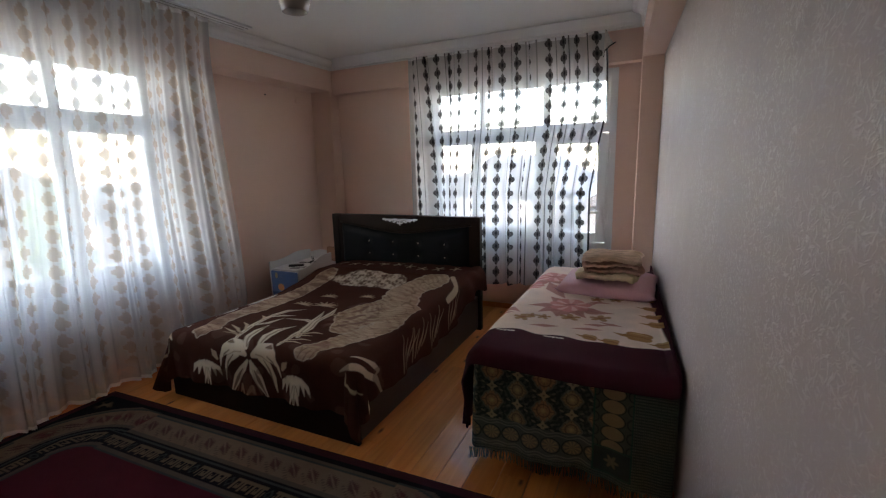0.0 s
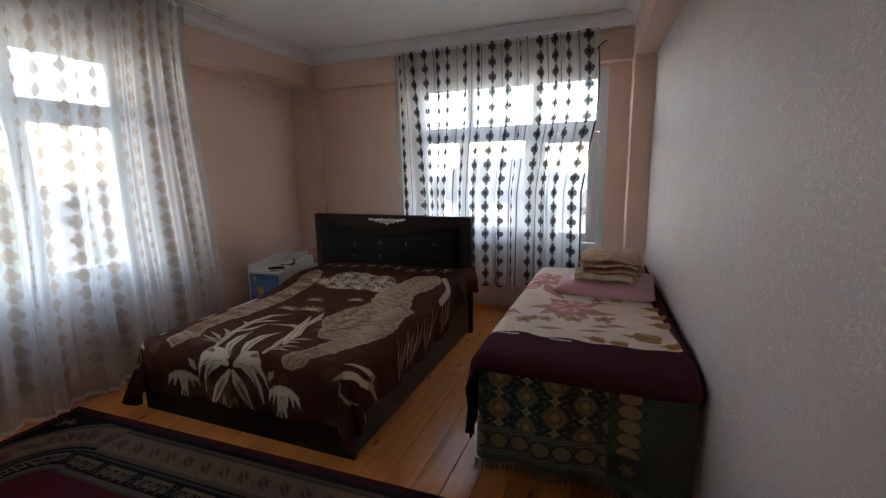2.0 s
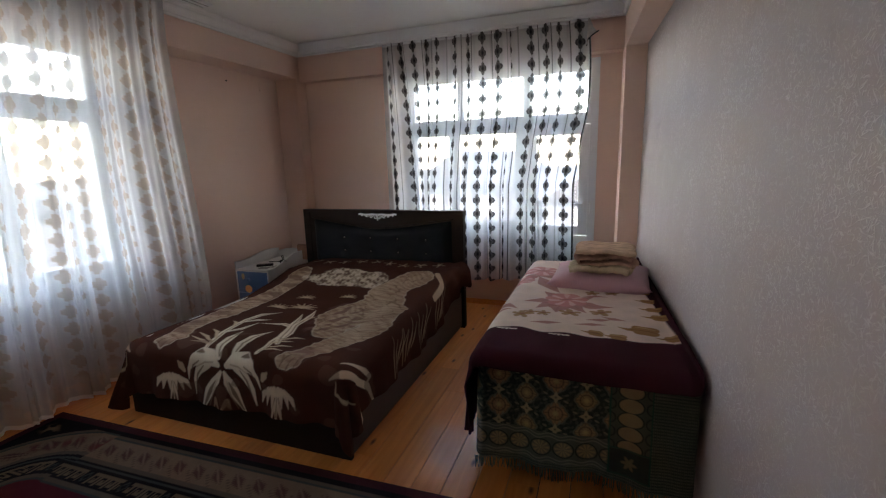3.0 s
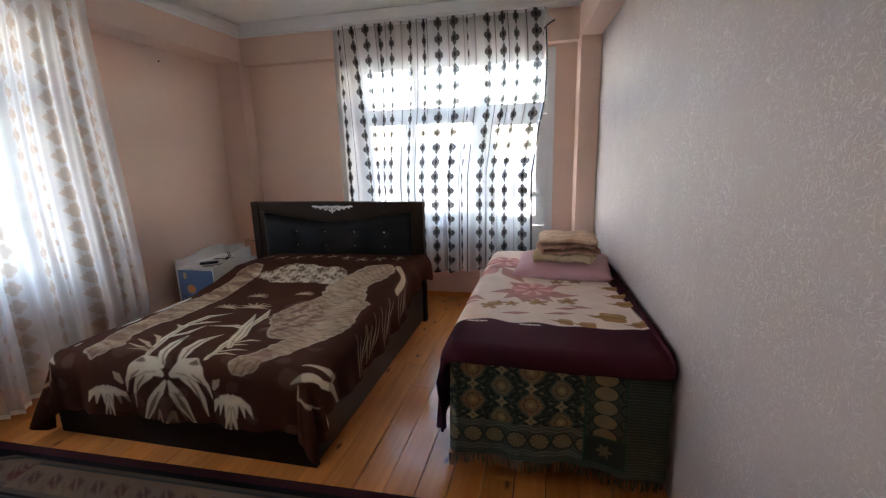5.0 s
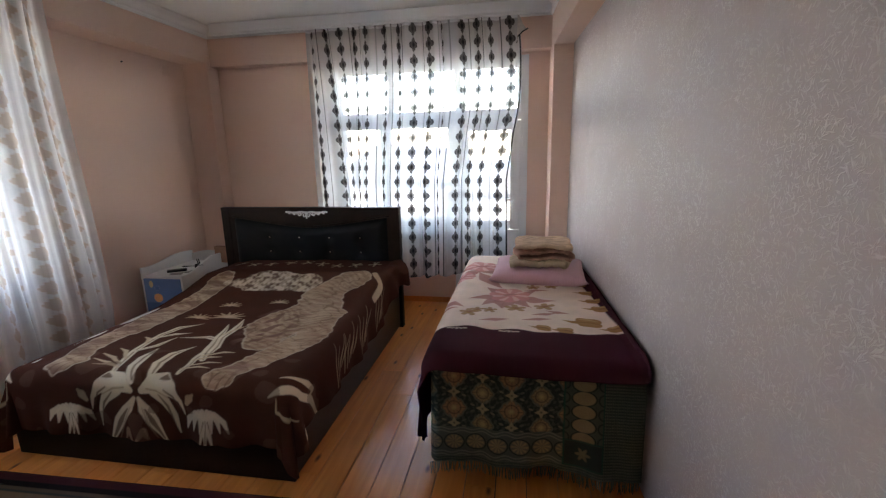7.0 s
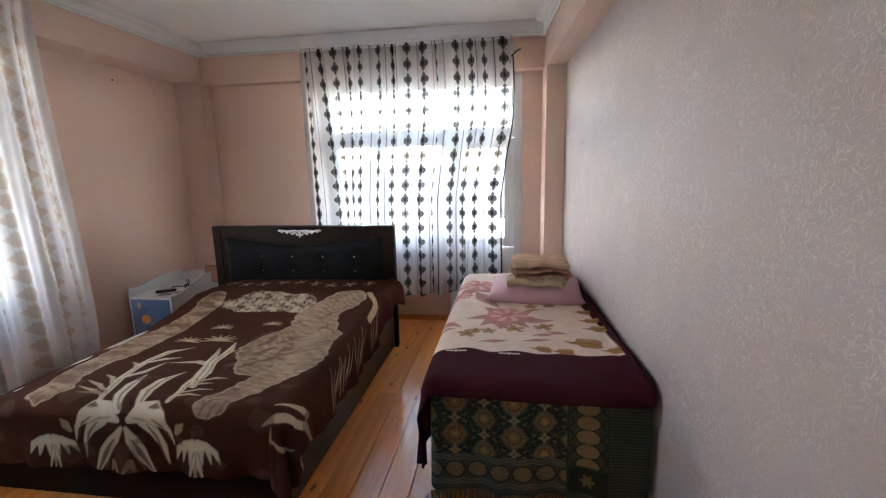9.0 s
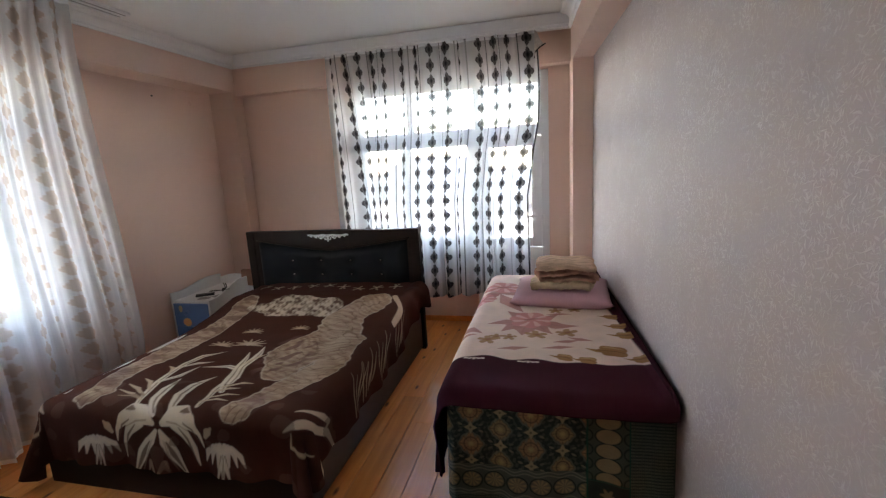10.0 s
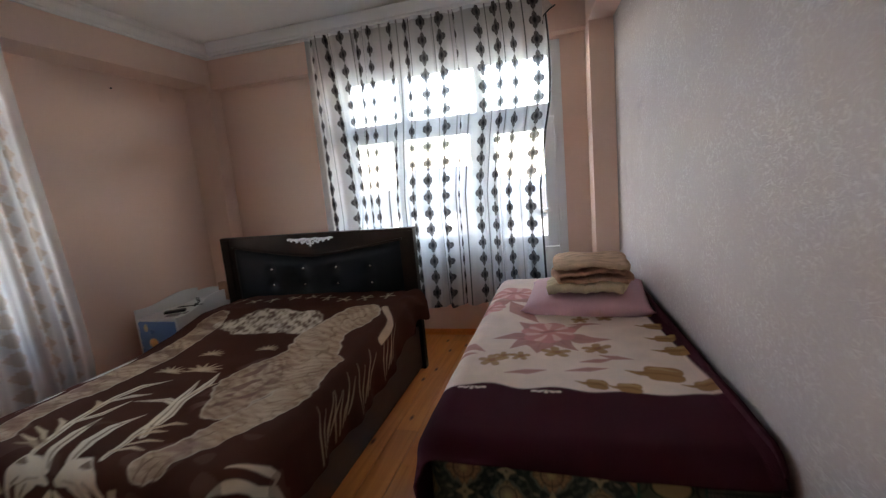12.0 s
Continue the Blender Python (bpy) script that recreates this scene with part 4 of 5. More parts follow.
        laid(dye, (0.19, 0.085, 0.04), inside * 0.7 * stroke(bp, bq, (cx - 0.06 * s, cy + 0.002, 0.002), (cx + 0.02 * s, cy + 0.004, 0.005), (cx + 0.06 * s, cy - 0.02, 0.002)))
    for cx in (0.363, 0.631):
        for k in (-1.5, -0.75, 0.0, 0.75, 1.5):
            laid(dye, (0.72, 0.60, 0.52), stroke(p, q, (cx + 0.012 * k, 3.282 - 0.004 * k * k, 0.003), (cx + 0.030 * k, 3.266 + 0.006 * abs(k), 0.008), soft=0.004))
    return dye


def cot_blanket():
    n, m = 340, 420
    p, q = np.meshgrid(np.linspace(-0.18, 1.30, n), np.linspace(2.915, 4.98, m), indexing="ij")
    top = SZ + 0.035 + 0.012 * ripple(p, q, 6, 51) + 0.004 * ripple(p, q, 20, 52)
    xyz = drape(p, q, SX0 - 0.015, 9.0, SY0 - 0.03, SY1, top, 0.085, flare=0.04, fold=0.012, waves=6)
    # the far edge climbs the wall a little
    face = wall_x(xyz[..., 1], 0.022)
    over = np.clip(p - face + 0.04, 0, 1)
    xyz[..., 0] = np.minimum(xyz[..., 0], face)
    xyz[..., 2] += 0.35 * over
    xyz[..., 2] = np.maximum(xyz[..., 2], 0.05)
    tagged(cloth("rose_blanket", xyz, rose_pattern(p, q), PLUSH, thick=0.014), "maroon-bordered plush blanket with pink roses on cream", "blanket")


cot_blanket()


def spread_pattern(p, z):
    """Dark green woven spread: medallions and small crosses, a border of ovals, a plain mesh side."""
    dye = np.ones(p.shape + (4,))
    dye[..., :3] = (0.030, 0.040, 0.032)
    gold, sage, brown = (0.27, 0.20, 0.11), (0.17, 0.185, 0.14), (0.31, 0.19, 0.105)
    cw, ch = 0.262, 0.152
    field = (p < 0.88) & (z > 0.31)
    for off, size, col in (((0.0, 0.0), 0.050, brown), ((0.5, 0.5), 0.043, gold)):
        u = ((p - 0.39) / cw - off[0]) % 1.0
        v = ((z - 0.555) / ch - off[1]) % 1.0
        u, v = (u - np.round(u)) * cw, (v - np.round(v)) * ch
        r, a = np.hypot(u, v), np.arctan2(v, u)
        petal = size * (0.84 + 0.16 * np.abs(np.cos(2 * a)) + 0.07 * np.cos(8 * a))
        laid(dye, sage, field * np.clip(1 - np.abs(r - petal - 0.005) / 0.006, 0, 1) * 0.7)
        laid(dye, col, field * np.clip(0.5 - (r - petal) / 0.008, 0, 1) * 0.9)
        laid(dye, (0.05, 0.04, 0.03), field * np.clip(1 - np.abs(r - size * 0.62) / 0.005, 0, 1) * 0.8)
        laid(dye, (0.05, 0.045, 0.03), field * (np.abs(np.sin(4 * a)) < 0.16) * (r < petal) * 0.6)
        laid(dye, (0.38, 0.30, 0.14), field * np.clip(1.4 - r / 0.012, 0, 1))
    for off in ((0.5, 0.0), (0.0, 0.5)):
        u = ((p - 0.39) / cw - off[0]) % 1.0
        v = ((z - 0.555) / ch - off[1]) % 1.0
        u, v = (u - np.round(u)) * cw, (v - np.round(v)) * ch
        star = np.minimum(np.abs(u), np.abs(v)) * 1.6 + np.hypot(u, v)
        laid(dye, (0.30, 0.26, 0.16), field * np.clip(0.5 - (star - 0.030) / 0.008, 0, 1))
        laid(dye, (0.05, 0.05, 0.03), field * np.clip(1 - np.hypot(u, v) / 0.008, 0, 1))
        for k in range(8):
            ka = k * math.pi / 4 + 0.39
            lx, lz = 0.050 * math.cos(ka), 0.040 * math.sin(ka)
            laid(dye, (0.18, 0.175, 0.125) if k % 2 else (0.12, 0.13, 0.10), field * 0.85 * np.clip(0.5 - (np.hypot((u - lx) * math.cos(ka) + (v - lz) * math.sin(ka), ((v - lz) * math.cos(ka) - (u - lx) * math.sin(ka)) * 2.2) - 0.011) / 0.005, 0, 1))
    low = (p < 0.88) & (z <= 0.31) & (z > 0.165)
    laid(dye, (0.080, 0.090, 0.072), low * 1.0)
    u = ((p - 0.34) / 0.10) % 1.0 - 0.5
    dz = z - 0.236
    oval = np.hypot(u * 0.10 / 0.040, dz / 0.033)
    laid(dye, gold, low * np.clip(0.5 - (oval - 1) / 0.2, 0, 1) * (0.65 + 0.35 * np.cos(10 * np.arctan2(dz, u * 0.10))))
    laid(dye, (0.022, 0.028, 0.022), low * np.clip(1 - np.abs(oval - 1.15) / 0.14, 0, 1))
    for zl in (0.30, 0.285, 0.185, 0.170):
        laid(dye, sage, (p < 0.88) * np.clip(1 - np.abs(z - zl - 0.006 * np.sin(p * 63)) / 0.005, 0, 1))
    side = (p >= 0.88) & (p < 1.05) & (z > 0.165)
    laid(dye, (0.075, 0.085, 0.062), side * 1.0)
    v = ((z - 0.02) / 0.0625) % 1.0 - 0.5
    oval = np.hypot((p - 0.965) / 0.047, v * 0.0625 / 0.030)
    laid(dye, gold, side * (z > 0.29) * np.clip(0.5 - (oval - 1) / 0.12, 0, 1))
    laid(dye, (0.022, 0.03, 0.022), side * (z > 0.29) * np.clip(1 - np.abs(oval - 1.1) / 0.10, 0, 1))
    for sx in (-1, 1):
        laid(dye, (0.03, 0.035, 0.028), side * (z > 0.29) * np.clip(1 - np.abs(np.hypot(p - 0.965 - sx * 0.085, v * 0.0625) - 0.024) / 0.006, 0, 1))
    r = np.hypot(p - 0.965, z - 0.23)
    laid(dye, (0.035, 0.045, 0.035), side * (z < 0.285) * (z > 0.175))
    laid(dye, gold, 0.6 * side * np.clip(0.5 - (r - 0.032 * (0.75 + 0.25 * np.cos(6 * np.arctan2(z - 0.23, p - 0.965)))) / 0.008, 0, 1))
    for x in (0.882, 1.05):
        laid(dye, (0.02, 0.07, 0.05), (z > 0.165) * np.clip(1 - np.abs(p - x) / 0.008, 0, 1))
    for zl in (0.29, 0.17):
        laid(dye, (0.02, 0.06, 0.045), side * np.clip(1 - np.abs(z - zl) / 0.006, 0, 1))
    # plain net weave
    mesh = (p >= 1.05) | (z <= 0.165)
    net = (np.sin(p * 420 + z * 240) * np.sin(p * 420 - z * 240)) > -0.1
    laid(dye, (0.11, 0.125, 0.095), mesh * 1.0)
    laid(dye, (0.035, 0.045, 0.035), mesh * net * 0.85)
    speck = np.clip(ripple(p, z, 240, 77) * 2.2, 0, 1) * (dye[..., 1] < 0.06) * field
    laid(dye, (0.085, 0.095, 0.075), speck * 0.6)
    fine = np.sin(p * 900) * np.sin(z * 900)
    dye[..., :3] *= (1 + 0.18 * fine)[..., None]
    return dye


def bedspread():
    ob = thing("bedspread", "dark green woven bedspread with gold medallions and fringe", "bedspread", (0.7, 2.93, 0.6))
    n, m = 330, 210
    p, w = np.meshgrid(np.linspace(0.275, 1.222, n), np.linspace(0, 1, m), indexing="ij")
    bottom = 0.135 - 0.008 * np.sin(p * 5) - 0.035 * np.clip((p - 0.75) / 0.4, 0, 1)
    z = 0.60 - (0.60 - bottom) * w
    y = 2.955 - 0.030 * w + (0.002 + 0.015 * w) * np.sin(p * 16 + 0.6) + 0.006 * w * np.sin(p * 41) + 0.05 * np.clip(1 - (p - 0.275) / 0.05, 0, 1) ** 2
    cloth("panel", np.stack([p, y, z], -1), spread_pattern(p, 0.60 - 0.465 * w), WOVEN, ob, thick=0.006)
    rnd = random.Random(5)
    bm = bmesh.new()
    for k in range(150):
        x = 0.281 + k * 0.00625
        zb = 0.135 - 0.008 * math.sin(x * 5) - 0.035 * min(max((x - 0.75) / 0.4, 0), 1)
        yb = 2.923 + 0.018 * math.sin(x * 16 + 0.6)
        dx, dy, ln = rnd.uniform(-0.012, 0.012), rnd.uniform(-0.010, 0.006), rnd.uniform(0.038, 0.058)
        ln = min(ln, zb - 0.004)
        ring = lambda cx, cy, cz, r: [(cx + r * math.cos(a), cy + r * math.sin(a), cz) for a in (0.5, 2.6, 4.7)]
        prism(bm, ring(x, yb, zb + 0.008, 0.0030), ring(x + dx, yb + dy, zb - ln, 0.0022))
    tagged(part("fringe", bm, material("sage_fringe", (0.13, 0.135, 0.095), 0.95, grain=40, vary=0.3), ob, "sage green knotted fringe"), kind="stuff")


bedspread()


# ---- pillow and folded blankets ----
def pillow(name, mat, centre, size, label, tilt=0.0, turn=0.0):
    n = 44
    u, v = np.meshgrid(np.linspace(-1, 1, n), np.linspace(-1, 1, n), indexing="ij")
    shape = (np.clip(1 - np.abs(u) ** 2.6, 0, 1) * np.clip(1 - np.abs(v) ** 2.6, 0, 1)) ** 0.42
    pinch = 1 - 0.07 * (1 - np.abs(u)) * np.abs(v) ** 3 + 0.06 * np.abs(u * v) ** 6
    bm = bmesh.new()
    rings = []
    for s in (1, -1):
        wob = 0.05 * ripple(u, v, 5, 61) + 0.02 * ripple(u, v, 14, 62)
        z = s * size[2] / 2 * shape * (1 + (wob if s > 0 else 0))
        rings.append([[bm.verts.new((size[0] / 2 * u[i, j] * pinch[i, j], size[1] / 2 * v[i, j], z[i, j])) for j in range(n)] for i in range(n)])
    for s, g in enumerate(rings):
        for i in range(n - 1):
            for j in range(n - 1):
                f = (g[i][j], g[i + 1][j], g[i + 1][j + 1], g[i][j + 1])
                bm.faces.new(f if s == 0 else f[::-1])
    bmesh.ops.remove_doubles(bm, verts=bm.verts[:], dist=0.0005)
    bm.transform(pose(*centre, tilt, 0, turn))
    return tagged(part(name, bm, mat, None, "", smooth=True), label, "pillow")


pillow("pillow", PINKCOTTON, (0.825, 4.37, 0.688), (0.64, 0.56, 0.17), "plump dusty pink cotton pillow under folded blankets", 2, -4)


def folded(name, mat, centre, size, label, folds=2, turn=0.0, seed=0):
    """A blanket folded to and fro: one sheet whose layers turn at rounded side folds, slumped at the corners."""
    ob = thing(name, label, "blanket", centre, "folded blankets on the pillow")
    rnd = random.Random(seed)
    wide, deep, high = size
    step = high / folds
    path = []
    for k in range(folds):
        shrink = rnd.uniform(0.0, 0.05)
        xs = np.linspace(-wide / 2 + shrink, wide / 2 - rnd.uniform(0.0, 0.05), 22)
        if k % 2:
            xs = xs[::-1]
        path += [(x, step * (k + 0.5) - 0.020 * (abs(2 * x / wide) ** 3) * (k + 1) / folds) for x in xs]
        if k < folds - 1:
            ex, side = xs[-1], 1 if xs[-1] > 0 else -1
            path += [(ex + side * step * 0.55 * math.cos(a), step * (k + 1) + step * 0.5 * math.sin(a) - 0.020) for a in np.linspace(-1.2, 1.2, 7)]
    path = np.array(path)
    m = 24
    t, v = np.meshgrid(np.arange(len(path)), np.linspace(-1, 1, m), indexing="ij")
    x = path[:, 0][t] * (1 - 0.04 * np.abs(v) ** 3) + 0.010 * np.sin(3 * v + t * 0.05 + seed)
    z = path[:, 1][t] + 0.006 * np.sin(x * 26 + seed + v * 2) + 0.004 * np.sin(x * 61 + v * 5 + t) * (np.abs(v) > 0.5) - 0.022 * np.abs(v) ** 4 * path[:, 1][t] / high
    y = v * deep / 2 * (1 - 0.10 * rnd.random() * np.sin(t * 0.07 + seed) ** 2) + 0.008 * np.sin(x * 17 + t * 0.11)
    cs, sn = math.cos(radians(turn)), math.sin(radians(turn))
    xyz = np.stack([centre[0] + x * cs - y * sn, centre[1] + x * sn + y * cs, centre[2] + z], -1)
    dye = np.ones(x.shape + (4,))
    dye[..., :3] = mat
    figure = np.clip(ripple(t * 0.012, v * 0.3, 60, seed + 7) * 2.5, 0, 1)
    laid(dye, tuple(c * 0.62 for c in mat), figure * 0.6)
    cloth("folded_sheet", xyz, dye, WOVEN, ob, thick=step * 0.62)
    return ob


folded("folded_quilt", (0.60, 0.46, 0.32), (0.845, 4.30, 0.745), (0.44, 0.36, 0.070), "thick cream quilt folded flat on the pink pillow", 1, -3, 1)
folded("folded_blanket", (0.46, 0.26, 0.19), (0.868, 4.31, 0.808), (0.38, 0.33, 0.085), "rose-brown patterned blanket folded to and fro", 3, 2, 2)
folded("folded_blanket", (0.62, 0.42, 0.30), (0.850, 4.31, 0.885), (0.41, 0.35, 0.070), "sand-coloured patterned blanket folded on the stack", 2, -4, 3)


# ---- bedside cabinet ----
def side_outline(y0, y1, z0, front, back, n=24):
    """The outline of a side panel whose top edge waves up from front to back."""
    top = [(y0 + (y1 - y0) * t, front + (back - front) * (0.5 - 0.5 * math.cos(math.pi * min(t * 1.5, 1))) - 0.012 * math.sin(2 * math.pi * t)) for t in np.linspace(0, 1, n)]
    return [(y0, z0)] + top + [(y1, z0)]


def bedside():
    X0, X1, Y0, Y1 = -2.635, -2.225, 4.42, 5.06
    ob = thing("bedside_cabinet", "white children's bedside cabinet with a blue drawer", "cabinet", (-2.38, 4.7, 0))
    for x, f, b in ((X0, 0.610, 0.635), (X1 - 0.018, 0.545, 0.625)):
        ring = side_outline(Y0, Y1, 0.0, f, b)
        part("side_panel", prism(bmesh.new(), [(x, y, z) for y, z in ring], [(x + 0.018, y, z) for y, z in ring]), LACQUER, ob)
    back = [(X0 + 0.018, 0.1)] + [(X0 + 0.018 + (X1 - X0 - 0.036) * t, 0.605 + 0.035 * math.sin(math.pi * t)) for t in np.linspace(0, 1, 16)] + [(X1 - 0.018, 0.1)]
    part("back_panel", prism(bmesh.new(), [(x, Y1 - 0.016, z) for x, z in back], [(x, Y1, z) for x, z in back]), LACQUER, ob)
    part("top_board", boxes((X0 + 0.018, X1 - 0.018, Y0 + 0.004, Y1 - 0.016, 0.517, 0.535), bevel=0.002), LACQUER, ob)
    part("bottom_board", boxes((X0 + 0.018, X1 - 0.018, Y0 + 0.01, Y1 - 0.016, 0.05, 0.068)), LACQUER, ob)
    for z0, z1 in ((0.300, 0.513), (0.072, 0.295)):
        front = part("drawer_front", boxes((X0 + 0.022, X1 - 0.022, Y0 - 0.004, Y0 + 0.016, z0, z1), bevel=0.003), BLUE, ob, "blue lacquered drawer front")
        part("knob", lathe(bmesh.new(), [(0, 0), (0.010, 0), (0.010, 0.012), (0.020, 0.018), (0.022, 0.027), (0.014, 0.034), (0, 0.035)], (0, 0, 0), 18), BLUE, front, smooth=True)
        bpy.data.objects[front.children[0].name].data.transform(pose((X0 + X1) / 2 - 0.035, Y0 - 0.004, z1 - 0.075, 90, 0, 0))
    f = bmesh.new()
    bmesh.ops.create_icosphere(f, subdivisions=2, radius=0.055, matrix=Matrix.LocRotScale((X0 + 0.15, Y0 - 0.004, 0.340), None, (0.85, 0.03, 0.75)))
    part("orange_patch", f, ORANGE, ob.children[4], "plain orange sticker shape")
    g = bmesh.new()
    bmesh.ops.create_icosphere(g, subdivisions=2, radius=0.03, matrix=Matrix.LocRotScale((X0 + 0.095, Y0 - 0.004, 0.465), None, (0.7, 0.05, 1.1)))
    part("pale_patch", g, CREAM, ob.children[4], "pale sticker shape")


bedside()


def phone(name, x, y, z, turn, mat, size, label):
    bm = box(bmesh.new(), -size[0] / 2, size[0] / 2, -size[1] / 2, size[1] / 2, 0, size[2], bevel=min(size[2] * 0.45, 0.012), seg=3)
    bm.transform(pose(x, y, z, 0, 0, turn))
    return tagged(part(name, bm, mat), label, name.replace("_", " "))


phone("remote_control", -2.42, 4.60, 0.536, -55, BLACK, (0.055, 0.16, 0.022), "black remote control lying on the bedside cabinet")
phone("paper_slip", -2.36, 4.52, 0.536, 20, GREY, (0.10, 0.07, 0.004), "grey paper slip on the bedside cabinet")
phone("paper_slip", -2.28, 4.60, 0.536, -15, GREY, (0.07, 0.09, 0.004), "small grey paper slip beside the charger")
charger = thing("phone_charger", "black phone charger with a looped cable", "charger", (-2.28, 4.72, 0.536))
part("plug_body", boxes((-2.31, -2.25, 4.69, 4.75, 0.536, 0.585), bevel=0.01), BLACK, charger)
for x in (-2.29, -2.27):
    tube("pin", [(x, 4.72, 0.583), (x - 0.015, 4.72, 0.63)], 0.004, BLACK, charger)
tube("cable", [(-2.26 + 0.10 * math.sin(t) * 0.6, 4.72 - 0.11 * (1 - math.cos(t)), 0.56 + 0.06 * math.sin(t / 2) - 0.02 * t / 6.3) for t in np.linspace(0, 6.0, 40)], 0.0028, BLACK, charger)

phone("storage_box", -2.22, 4.985, 0.536, 80, ROSE, (0.05, 0.16, 0.16), "brown striped box at the back of the bedside cabinet")
cover = boxes((XL, XL + 0.008, 5.12, 5.20, 2.34, 2.42), bevel=0.003)
tagged(part("junction_cover", cover, PINK), "small pink-painted junction box cover on the pink wall", "box cover")
nail = lathe(bmesh.new(), [(0, 0), (0.007, 0), (0.007, 0.01), (0, 0.012)], (0, 0, 0), 10)
nail.transform(pose(XL, 4.67, 2.38, 0, 90, 0))
tagged(part("nail", nail, BLACK), "dark nail head in the pink wall", "nail")

# ---- rug ----
RX0, RX1, RY0, RY1 = -2.40, 0.62, 0.70, 2.700


def rug_pattern(p, q):
    dye = np.ones(p.shape + (4,))
    wine, navy, sand, grey, teal = (0.035, 0.006, 0.010), (0.011, 0.008, 0.010), (0.19, 0.125, 0.08), (0.085, 0.062, 0.050), (0.042, 0.044, 0.042)
    cx, cy = (RX0 + RX1) / 2, (RY0 + RY1) / 2
    a, b = (RX1 - RX0) / 2, (RY1 - RY0) / 2
    dx, dy = a - np.abs(p - cx), b - np.abs(q - cy)
    d = np.minimum(dx, dy)
    # stepped, rounded frame: the corners are cut by an arc
    cut = 0.62
    arc = np.hypot(np.maximum(cut - dx, 0), np.maximum(cut - dy, 0))
    frame_d = np.where((dx < cut) & (dy < cut), cut - arc * 0.93, d)
    frame_d = np.where((dx < cut) & (dy < cut), np.minimum(frame_d, d + 0.03 * (np.floor(d / 0.08) % 2)), d)
    dye[..., :3] = wine
    laid(dye, navy, (d > 0.045) * 1.0)
    laid(dye, (0.055, 0.014, 0.02), ((d > 0.0) & (d < 0.05)) * 1.0)
    band = lambda lo, hi: ((frame_d >= lo) & (frame_d < hi)) * 1.0
    laid(dye, grey, band(0.085, 0.105))
    laid(dye, teal, band(0.105, 0.118))
    laid(dye, (0.155, 0.10, 0.068), band(0.118, 0.27))
    along = np.where(dx < dy, q, p)
    la, lb = ((along / 0.125) % 1.0 - 0.5) * 0.125, frame_d - 0.195
    ca, sa = math.cos(0.75), math.sin(0.75)
    lu, lv = la * ca + lb * sa, -la * sa + lb * ca
    serrate = 0.006 * np.sin(lu * 420)
    leaf = np.clip(0.5 - (np.abs(lv) - 0.030 * (1 - np.abs(lu) / 0.072) - serrate) / 0.006, 0, 1) * (np.abs(lu) < 0.072)
    laid(dye, (0.075, 0.030, 0.026), band(0.118, 0.27) * leaf * 0.9)
    laid(dye, (0.17, 0.11, 0.08), band(0.118, 0.27) * leaf * (np.abs(lv) < 0.004))
    laid(dye, (0.09, 0.05, 0.04), band(0.118, 0.27) * (np.abs(lv - 0.046) < 0.008) * (np.sin(lu * 300) > 0) * 0.8)
    laid(dye, grey, band(0.27, 0.295))
    laid(dye, navy, band(0.295, 0.312))
    laid(dye, teal, band(0.312, 0.326))
    laid(dye, navy, band(0.326, 0.345))
    key = band(0.345, 0.425)
    laid(dye, navy, key)
    u, v = (along / 0.06) % 1.0, (frame_d - 0.345) / 0.08
    greek = (np.abs(u - 0.12) < 0.11) | ((np.abs(v - 0.12) < 0.11)) | ((np.abs(u - 0.75) < 0.10) & (v < 0.8)) | ((np.abs(v - 0.72) < 0.11) & (u > 0.35) & (u < 0.85)) | ((np.abs(u - 0.43) < 0.09) & (v > 0.42) & (v < 0.8))
    block = ((along / 0.26) % 1.0)
    laid(dye, (0.15, 0.105, 0.068), key * greek * (block < 0.80) * 0.75)
    lozenge = np.abs(block - 0.90) / 0.085 + np.abs(v - 0.5) / 0.48
    laid(dye, teal, key * (lozenge < 1) * 0.8)
    laid(dye, navy, key * (lozenge < 0.6) * 1.0)
    laid(dye, navy, band(0.425, 0.438))
    laid(dye, grey, band(0.438, 0.465))
    laid(dye, teal, band(0.465, 0.48))
    laid(dye, (0.075, 0.010, 0.016), (frame_d >= 0.48) * 1.0)
    # flower spray in the outer corners
    corner = (d > 0.05) * (frame_d < 0.085)
    spray = np.clip(1.2 - np.hypot((dx - 0.15) / 0.07, (dy - 0.15) / 0.05), 0, 1) * (ripple(p, q, 90, 71) > 0)
    laid(dye, sand, corner * spray * 0.8)
    red = np.clip(1.3 - np.hypot((((along / 0.21) % 1.0) - 0.5) / 0.30, (frame_d - 0.19) / 0.05), 0, 1) * ((dx < cut) & (dy < cut)) * (ripple(p, q, 70, 72) > -0.2)
    laid(dye, (0.10, 0.02, 0.02), red * 0.8)
    return dye


def rug():
    n, m = 430, 300
    p, q = np.meshgrid(np.linspace(RX0, RX1, n), np.linspace(RY0, RY1, m), indexing="ij")
    z = 0.011 + 0.002 * ripple(p, q, 7, 73)
    tagged(cloth("rug", np.stack([p, q + 0.026 * (p + 1.1), z], -1), rug_pattern(p, q), RUG, thick=0.010), "oriental wine-red rug with navy and beige borders", "rug")


rug()

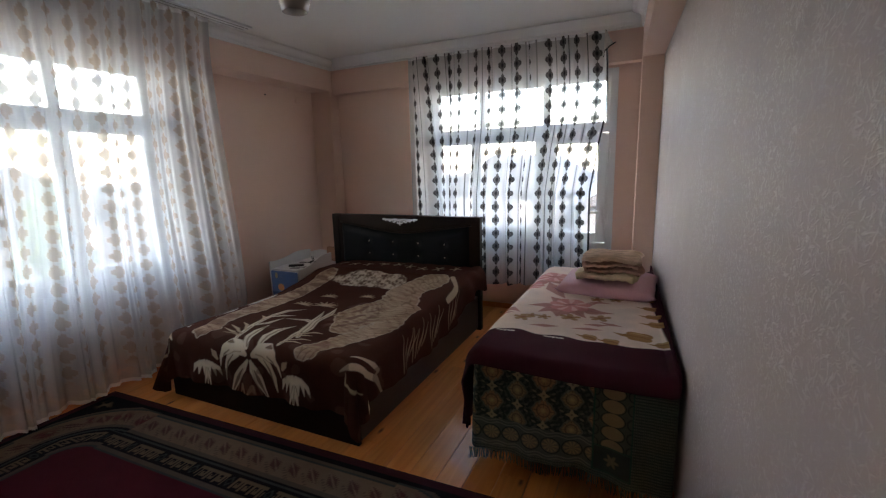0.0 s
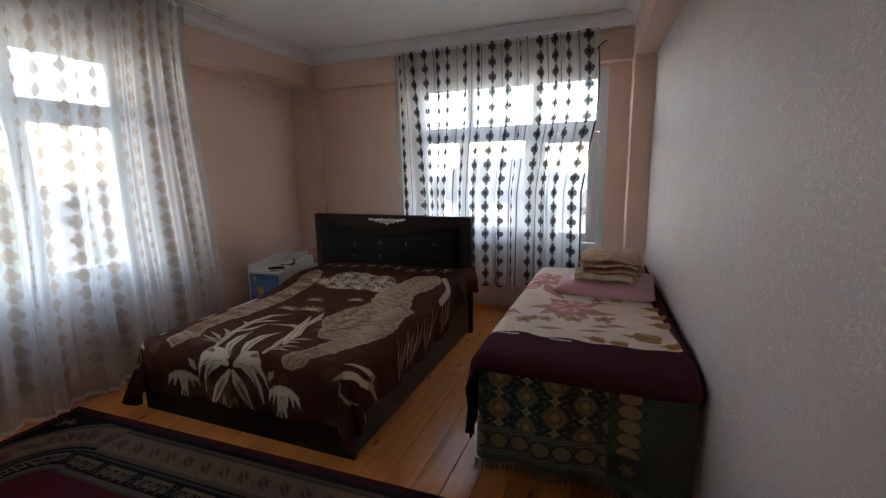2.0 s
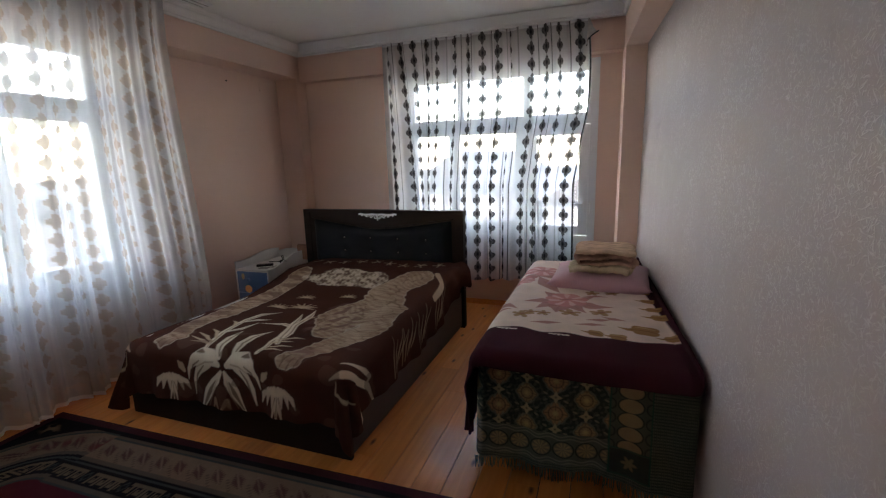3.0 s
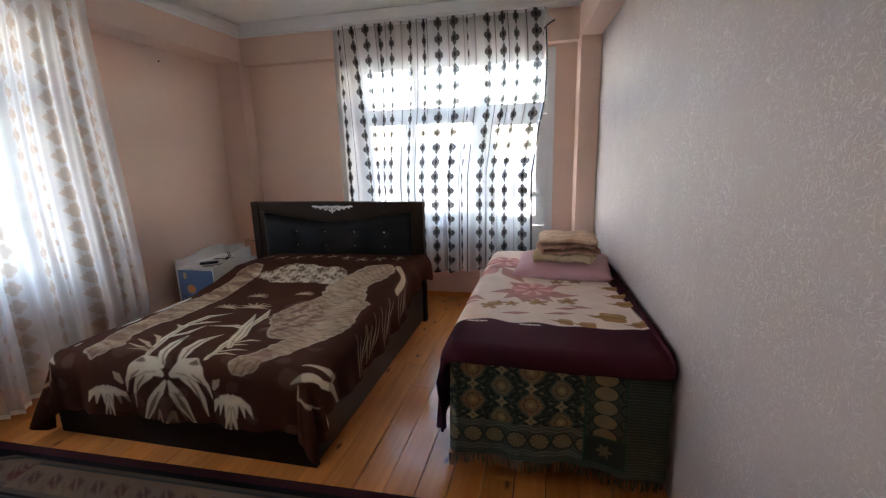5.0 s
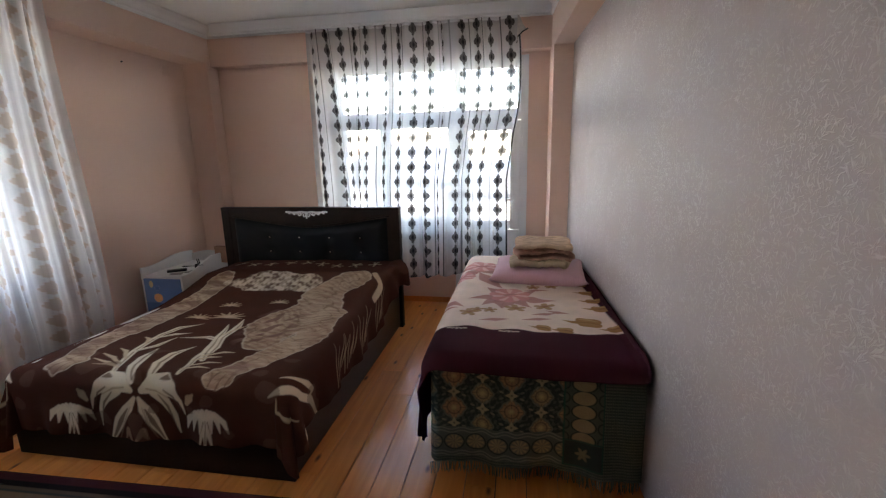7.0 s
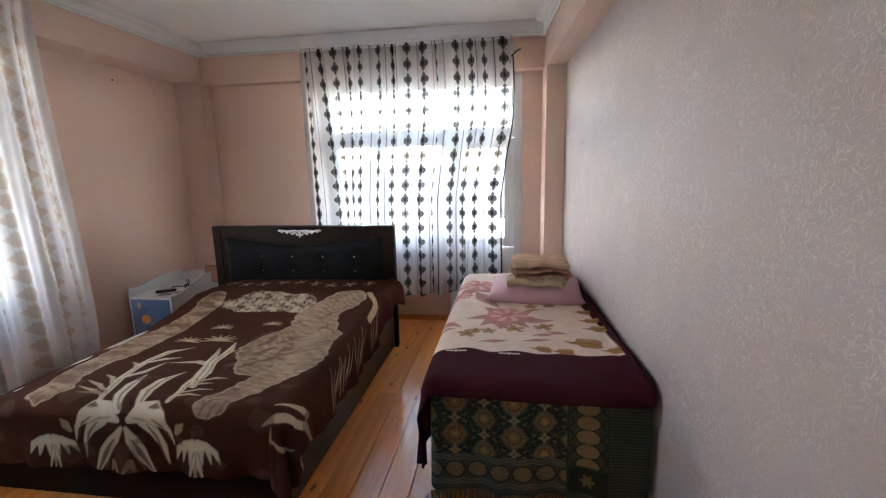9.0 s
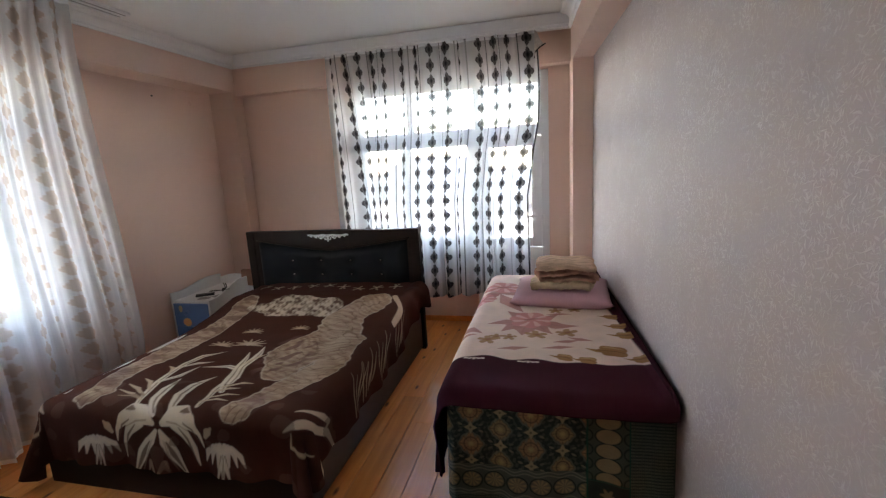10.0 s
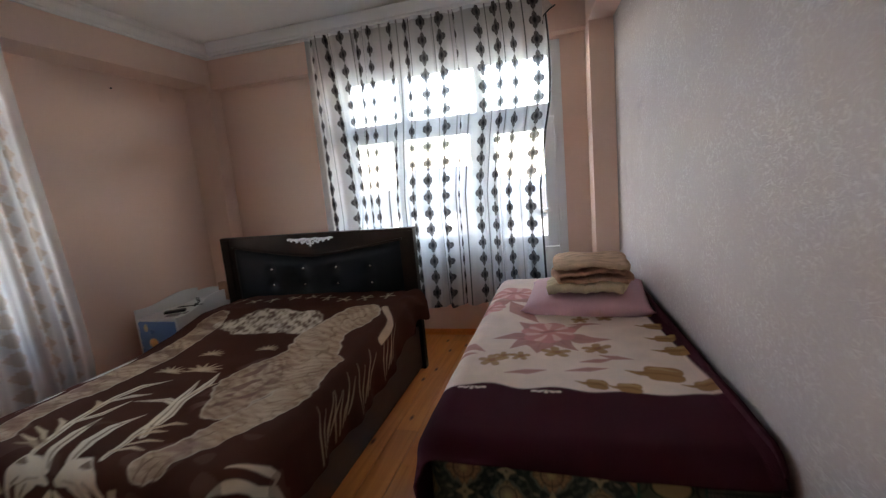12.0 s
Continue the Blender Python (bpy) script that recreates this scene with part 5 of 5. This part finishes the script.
# ---- ceiling lamp ----
lamp = thing("ceiling_lamp", "ceiling lamp with a frosted tulip glass shade, unlit", "lamp", (-0.58, 2.83, H))
LX, LY = -0.58, 2.83
part("ceiling_rose", lathe(bmesh.new(), [(0, 0), (0.07, 0), (0.065, -0.02), (0.03, -0.04), (0, -0.04)], (LX, LY, H), 28), BRASS, lamp, smooth=True)
tube("rod", [(LX, LY, H - 0.03), (LX, LY, H - 0.30)], 0.009, BRASS, lamp)
part("shade", lathe(bmesh.new(), [(0.03, -0.285), (0.055, -0.315), (0.075, -0.375), (0.074, -0.435), (0.062, -0.48), (0.058, -0.48), (0.070, -0.435), (0.071, -0.375), (0.052, -0.318), (0.03, -0.29)], (LX, LY, H), 28), FROST, lamp, "frosted glass tulip shade", smooth=True)
bulb = bmesh.new()
bmesh.ops.create_icosphere(bulb, subdivisions=3, radius=0.03, matrix=Matrix.Translation((LX, LY, H - 0.395)))
part("bulb", bulb, FROST, lamp, smooth=True)

# ---- outside ----
tagged(part("ground", boxes((-600, 600, -600, 600, -3.6, -3.4)), EARTH, None, "pale dry ground below the windows"), "", "ground", "", "structure")


# backdrop ring of hills, given its own emission to whiten the horizon
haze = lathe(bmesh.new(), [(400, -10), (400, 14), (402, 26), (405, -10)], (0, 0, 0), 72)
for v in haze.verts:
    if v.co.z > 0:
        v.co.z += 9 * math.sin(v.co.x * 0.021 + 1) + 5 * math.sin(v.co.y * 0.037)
tagged(part("backdrop", haze, haze_glow_material(), None, "glowing backdrop ring of pale hazy hills along the horizon", smooth=True), "", "hills", "", "structure")


def house(x, y, w, d, h, turn, label):
    ob = thing("house", label, "house", (0, 0, -3.4))
    wall_ob = part("wall", boxes((-w / 2, w / 2, -d / 2, d / 2, 0, h)), RENDERED, ob)
    roof = prism(bmesh.new(), [(-w / 2 - 0.4, -d / 2 - 0.4, h), (w / 2 + 0.4, -d / 2 - 0.4, h), (0, -d / 2 - 0.4, h + w * 0.28)], [(-w / 2 - 0.4, d / 2 + 0.4, h), (w / 2 + 0.4, d / 2 + 0.4, h), (0, d / 2 + 0.4, h + w * 0.28)])
    part("roof", roof, TILES, ob)
    for k in (-0.25, 0.25):
        part("window", boxes((k * w - 0.5, k * w + 0.5, -d / 2 - 0.03, -d / 2 + 0.05, h * 0.45, h * 0.45 + 1.2)), GREY, wall_ob)
    for o in ob.children:
        o.matrix_parent_inverse = Matrix()
    for o in wall_ob.children:
        o.matrix_parent_inverse = Matrix()
    ob.matrix_basis = pose(x, y, -3.4, 0, 0, turn)
    return ob


house(1.5, 28, 8, 9, 3.0, 8, "neighbouring house with a low gabled roof")
house(-7, 34, 9, 8, 3.2, -20, "neighbouring house with a dark metal roof")
house(-30, 12, 9, 9, 3.0, 80, "neighbouring house seen past the trees")


def tree(x, y, h, spread, seed):
    ob = thing("tree", "dark leafy tree outside the window", "tree", (x, y, -3.4))
    rnd = random.Random(seed)
    trunk = lathe(bmesh.new(), [(0.0, -0.1), (0.16, 0), (0.11, h * 0.4), (0.05, h * 0.8), (0.0, h)], (x, y, -3.4), 10)
    part("trunk", trunk, BARK, ob)
    bm = bmesh.new()
    for k in range(900):
        t = rnd.random()
        r = spread * (1 - t) ** 0.7 * math.sqrt(rnd.random())
        a = rnd.uniform(0, 6.28)
        c = Vector((x + r * math.cos(a), y + r * math.sin(a), -3.4 + h * (0.25 + 0.75 * t)))
        s = rnd.uniform(0.08, 0.2)
        m = Matrix.LocRotScale(c, Euler((rnd.uniform(0, 3), rnd.uniform(0, 3), rnd.uniform(0, 3))), (s, s * 0.7, 1))
        vs = [bm.verts.new(m @ Vector(v)) for v in ((-1, 0, 0), (0, -1, 0.05), (1, 0, 0), (0, 1, 0.05))]
        bm.faces.new(vs)
    tagged(part("crown", bm, LEAF, ob), kind="stuff")


tree(-9.0, 8.4, 5.6, 1.0, 3)
tree(-13.0, 7.0, 4.8, 1.4, 4)


# ---- floor planks ----
def planks():
    rnd = random.Random(11)
    floor = bpy.data.objects["floor"]
    width, x = 0.145, -2.899
    k = 0
    while x < XR + 0.02:
        y = YB - 0.02 - rnd.uniform(0, 1.0)
        while y < YF:
            ln = rnd.choice((1.4, 1.9, 2.4))
            a, b = max(y, YB - 0.05), min(y + ln, YF + 0.3)
            if b - a > 0.15:
                gap = rnd.choice((0.0008, 0.0014, 0.0026))
                bm = box(bmesh.new(), -width / 2 + gap, width / 2 - gap, -(b - a) / 2 + 0.001, (b - a) / 2 - 0.001, -0.02, 0.0, bevel=0.0014, seg=1)
                ob = part("plank", bm, PINE, floor)
                ob.location = (x + width / 2, (a + b) / 2, rnd.uniform(-0.0006, 0.0006))
            y += ln
        x += width
        k += 1


planks()
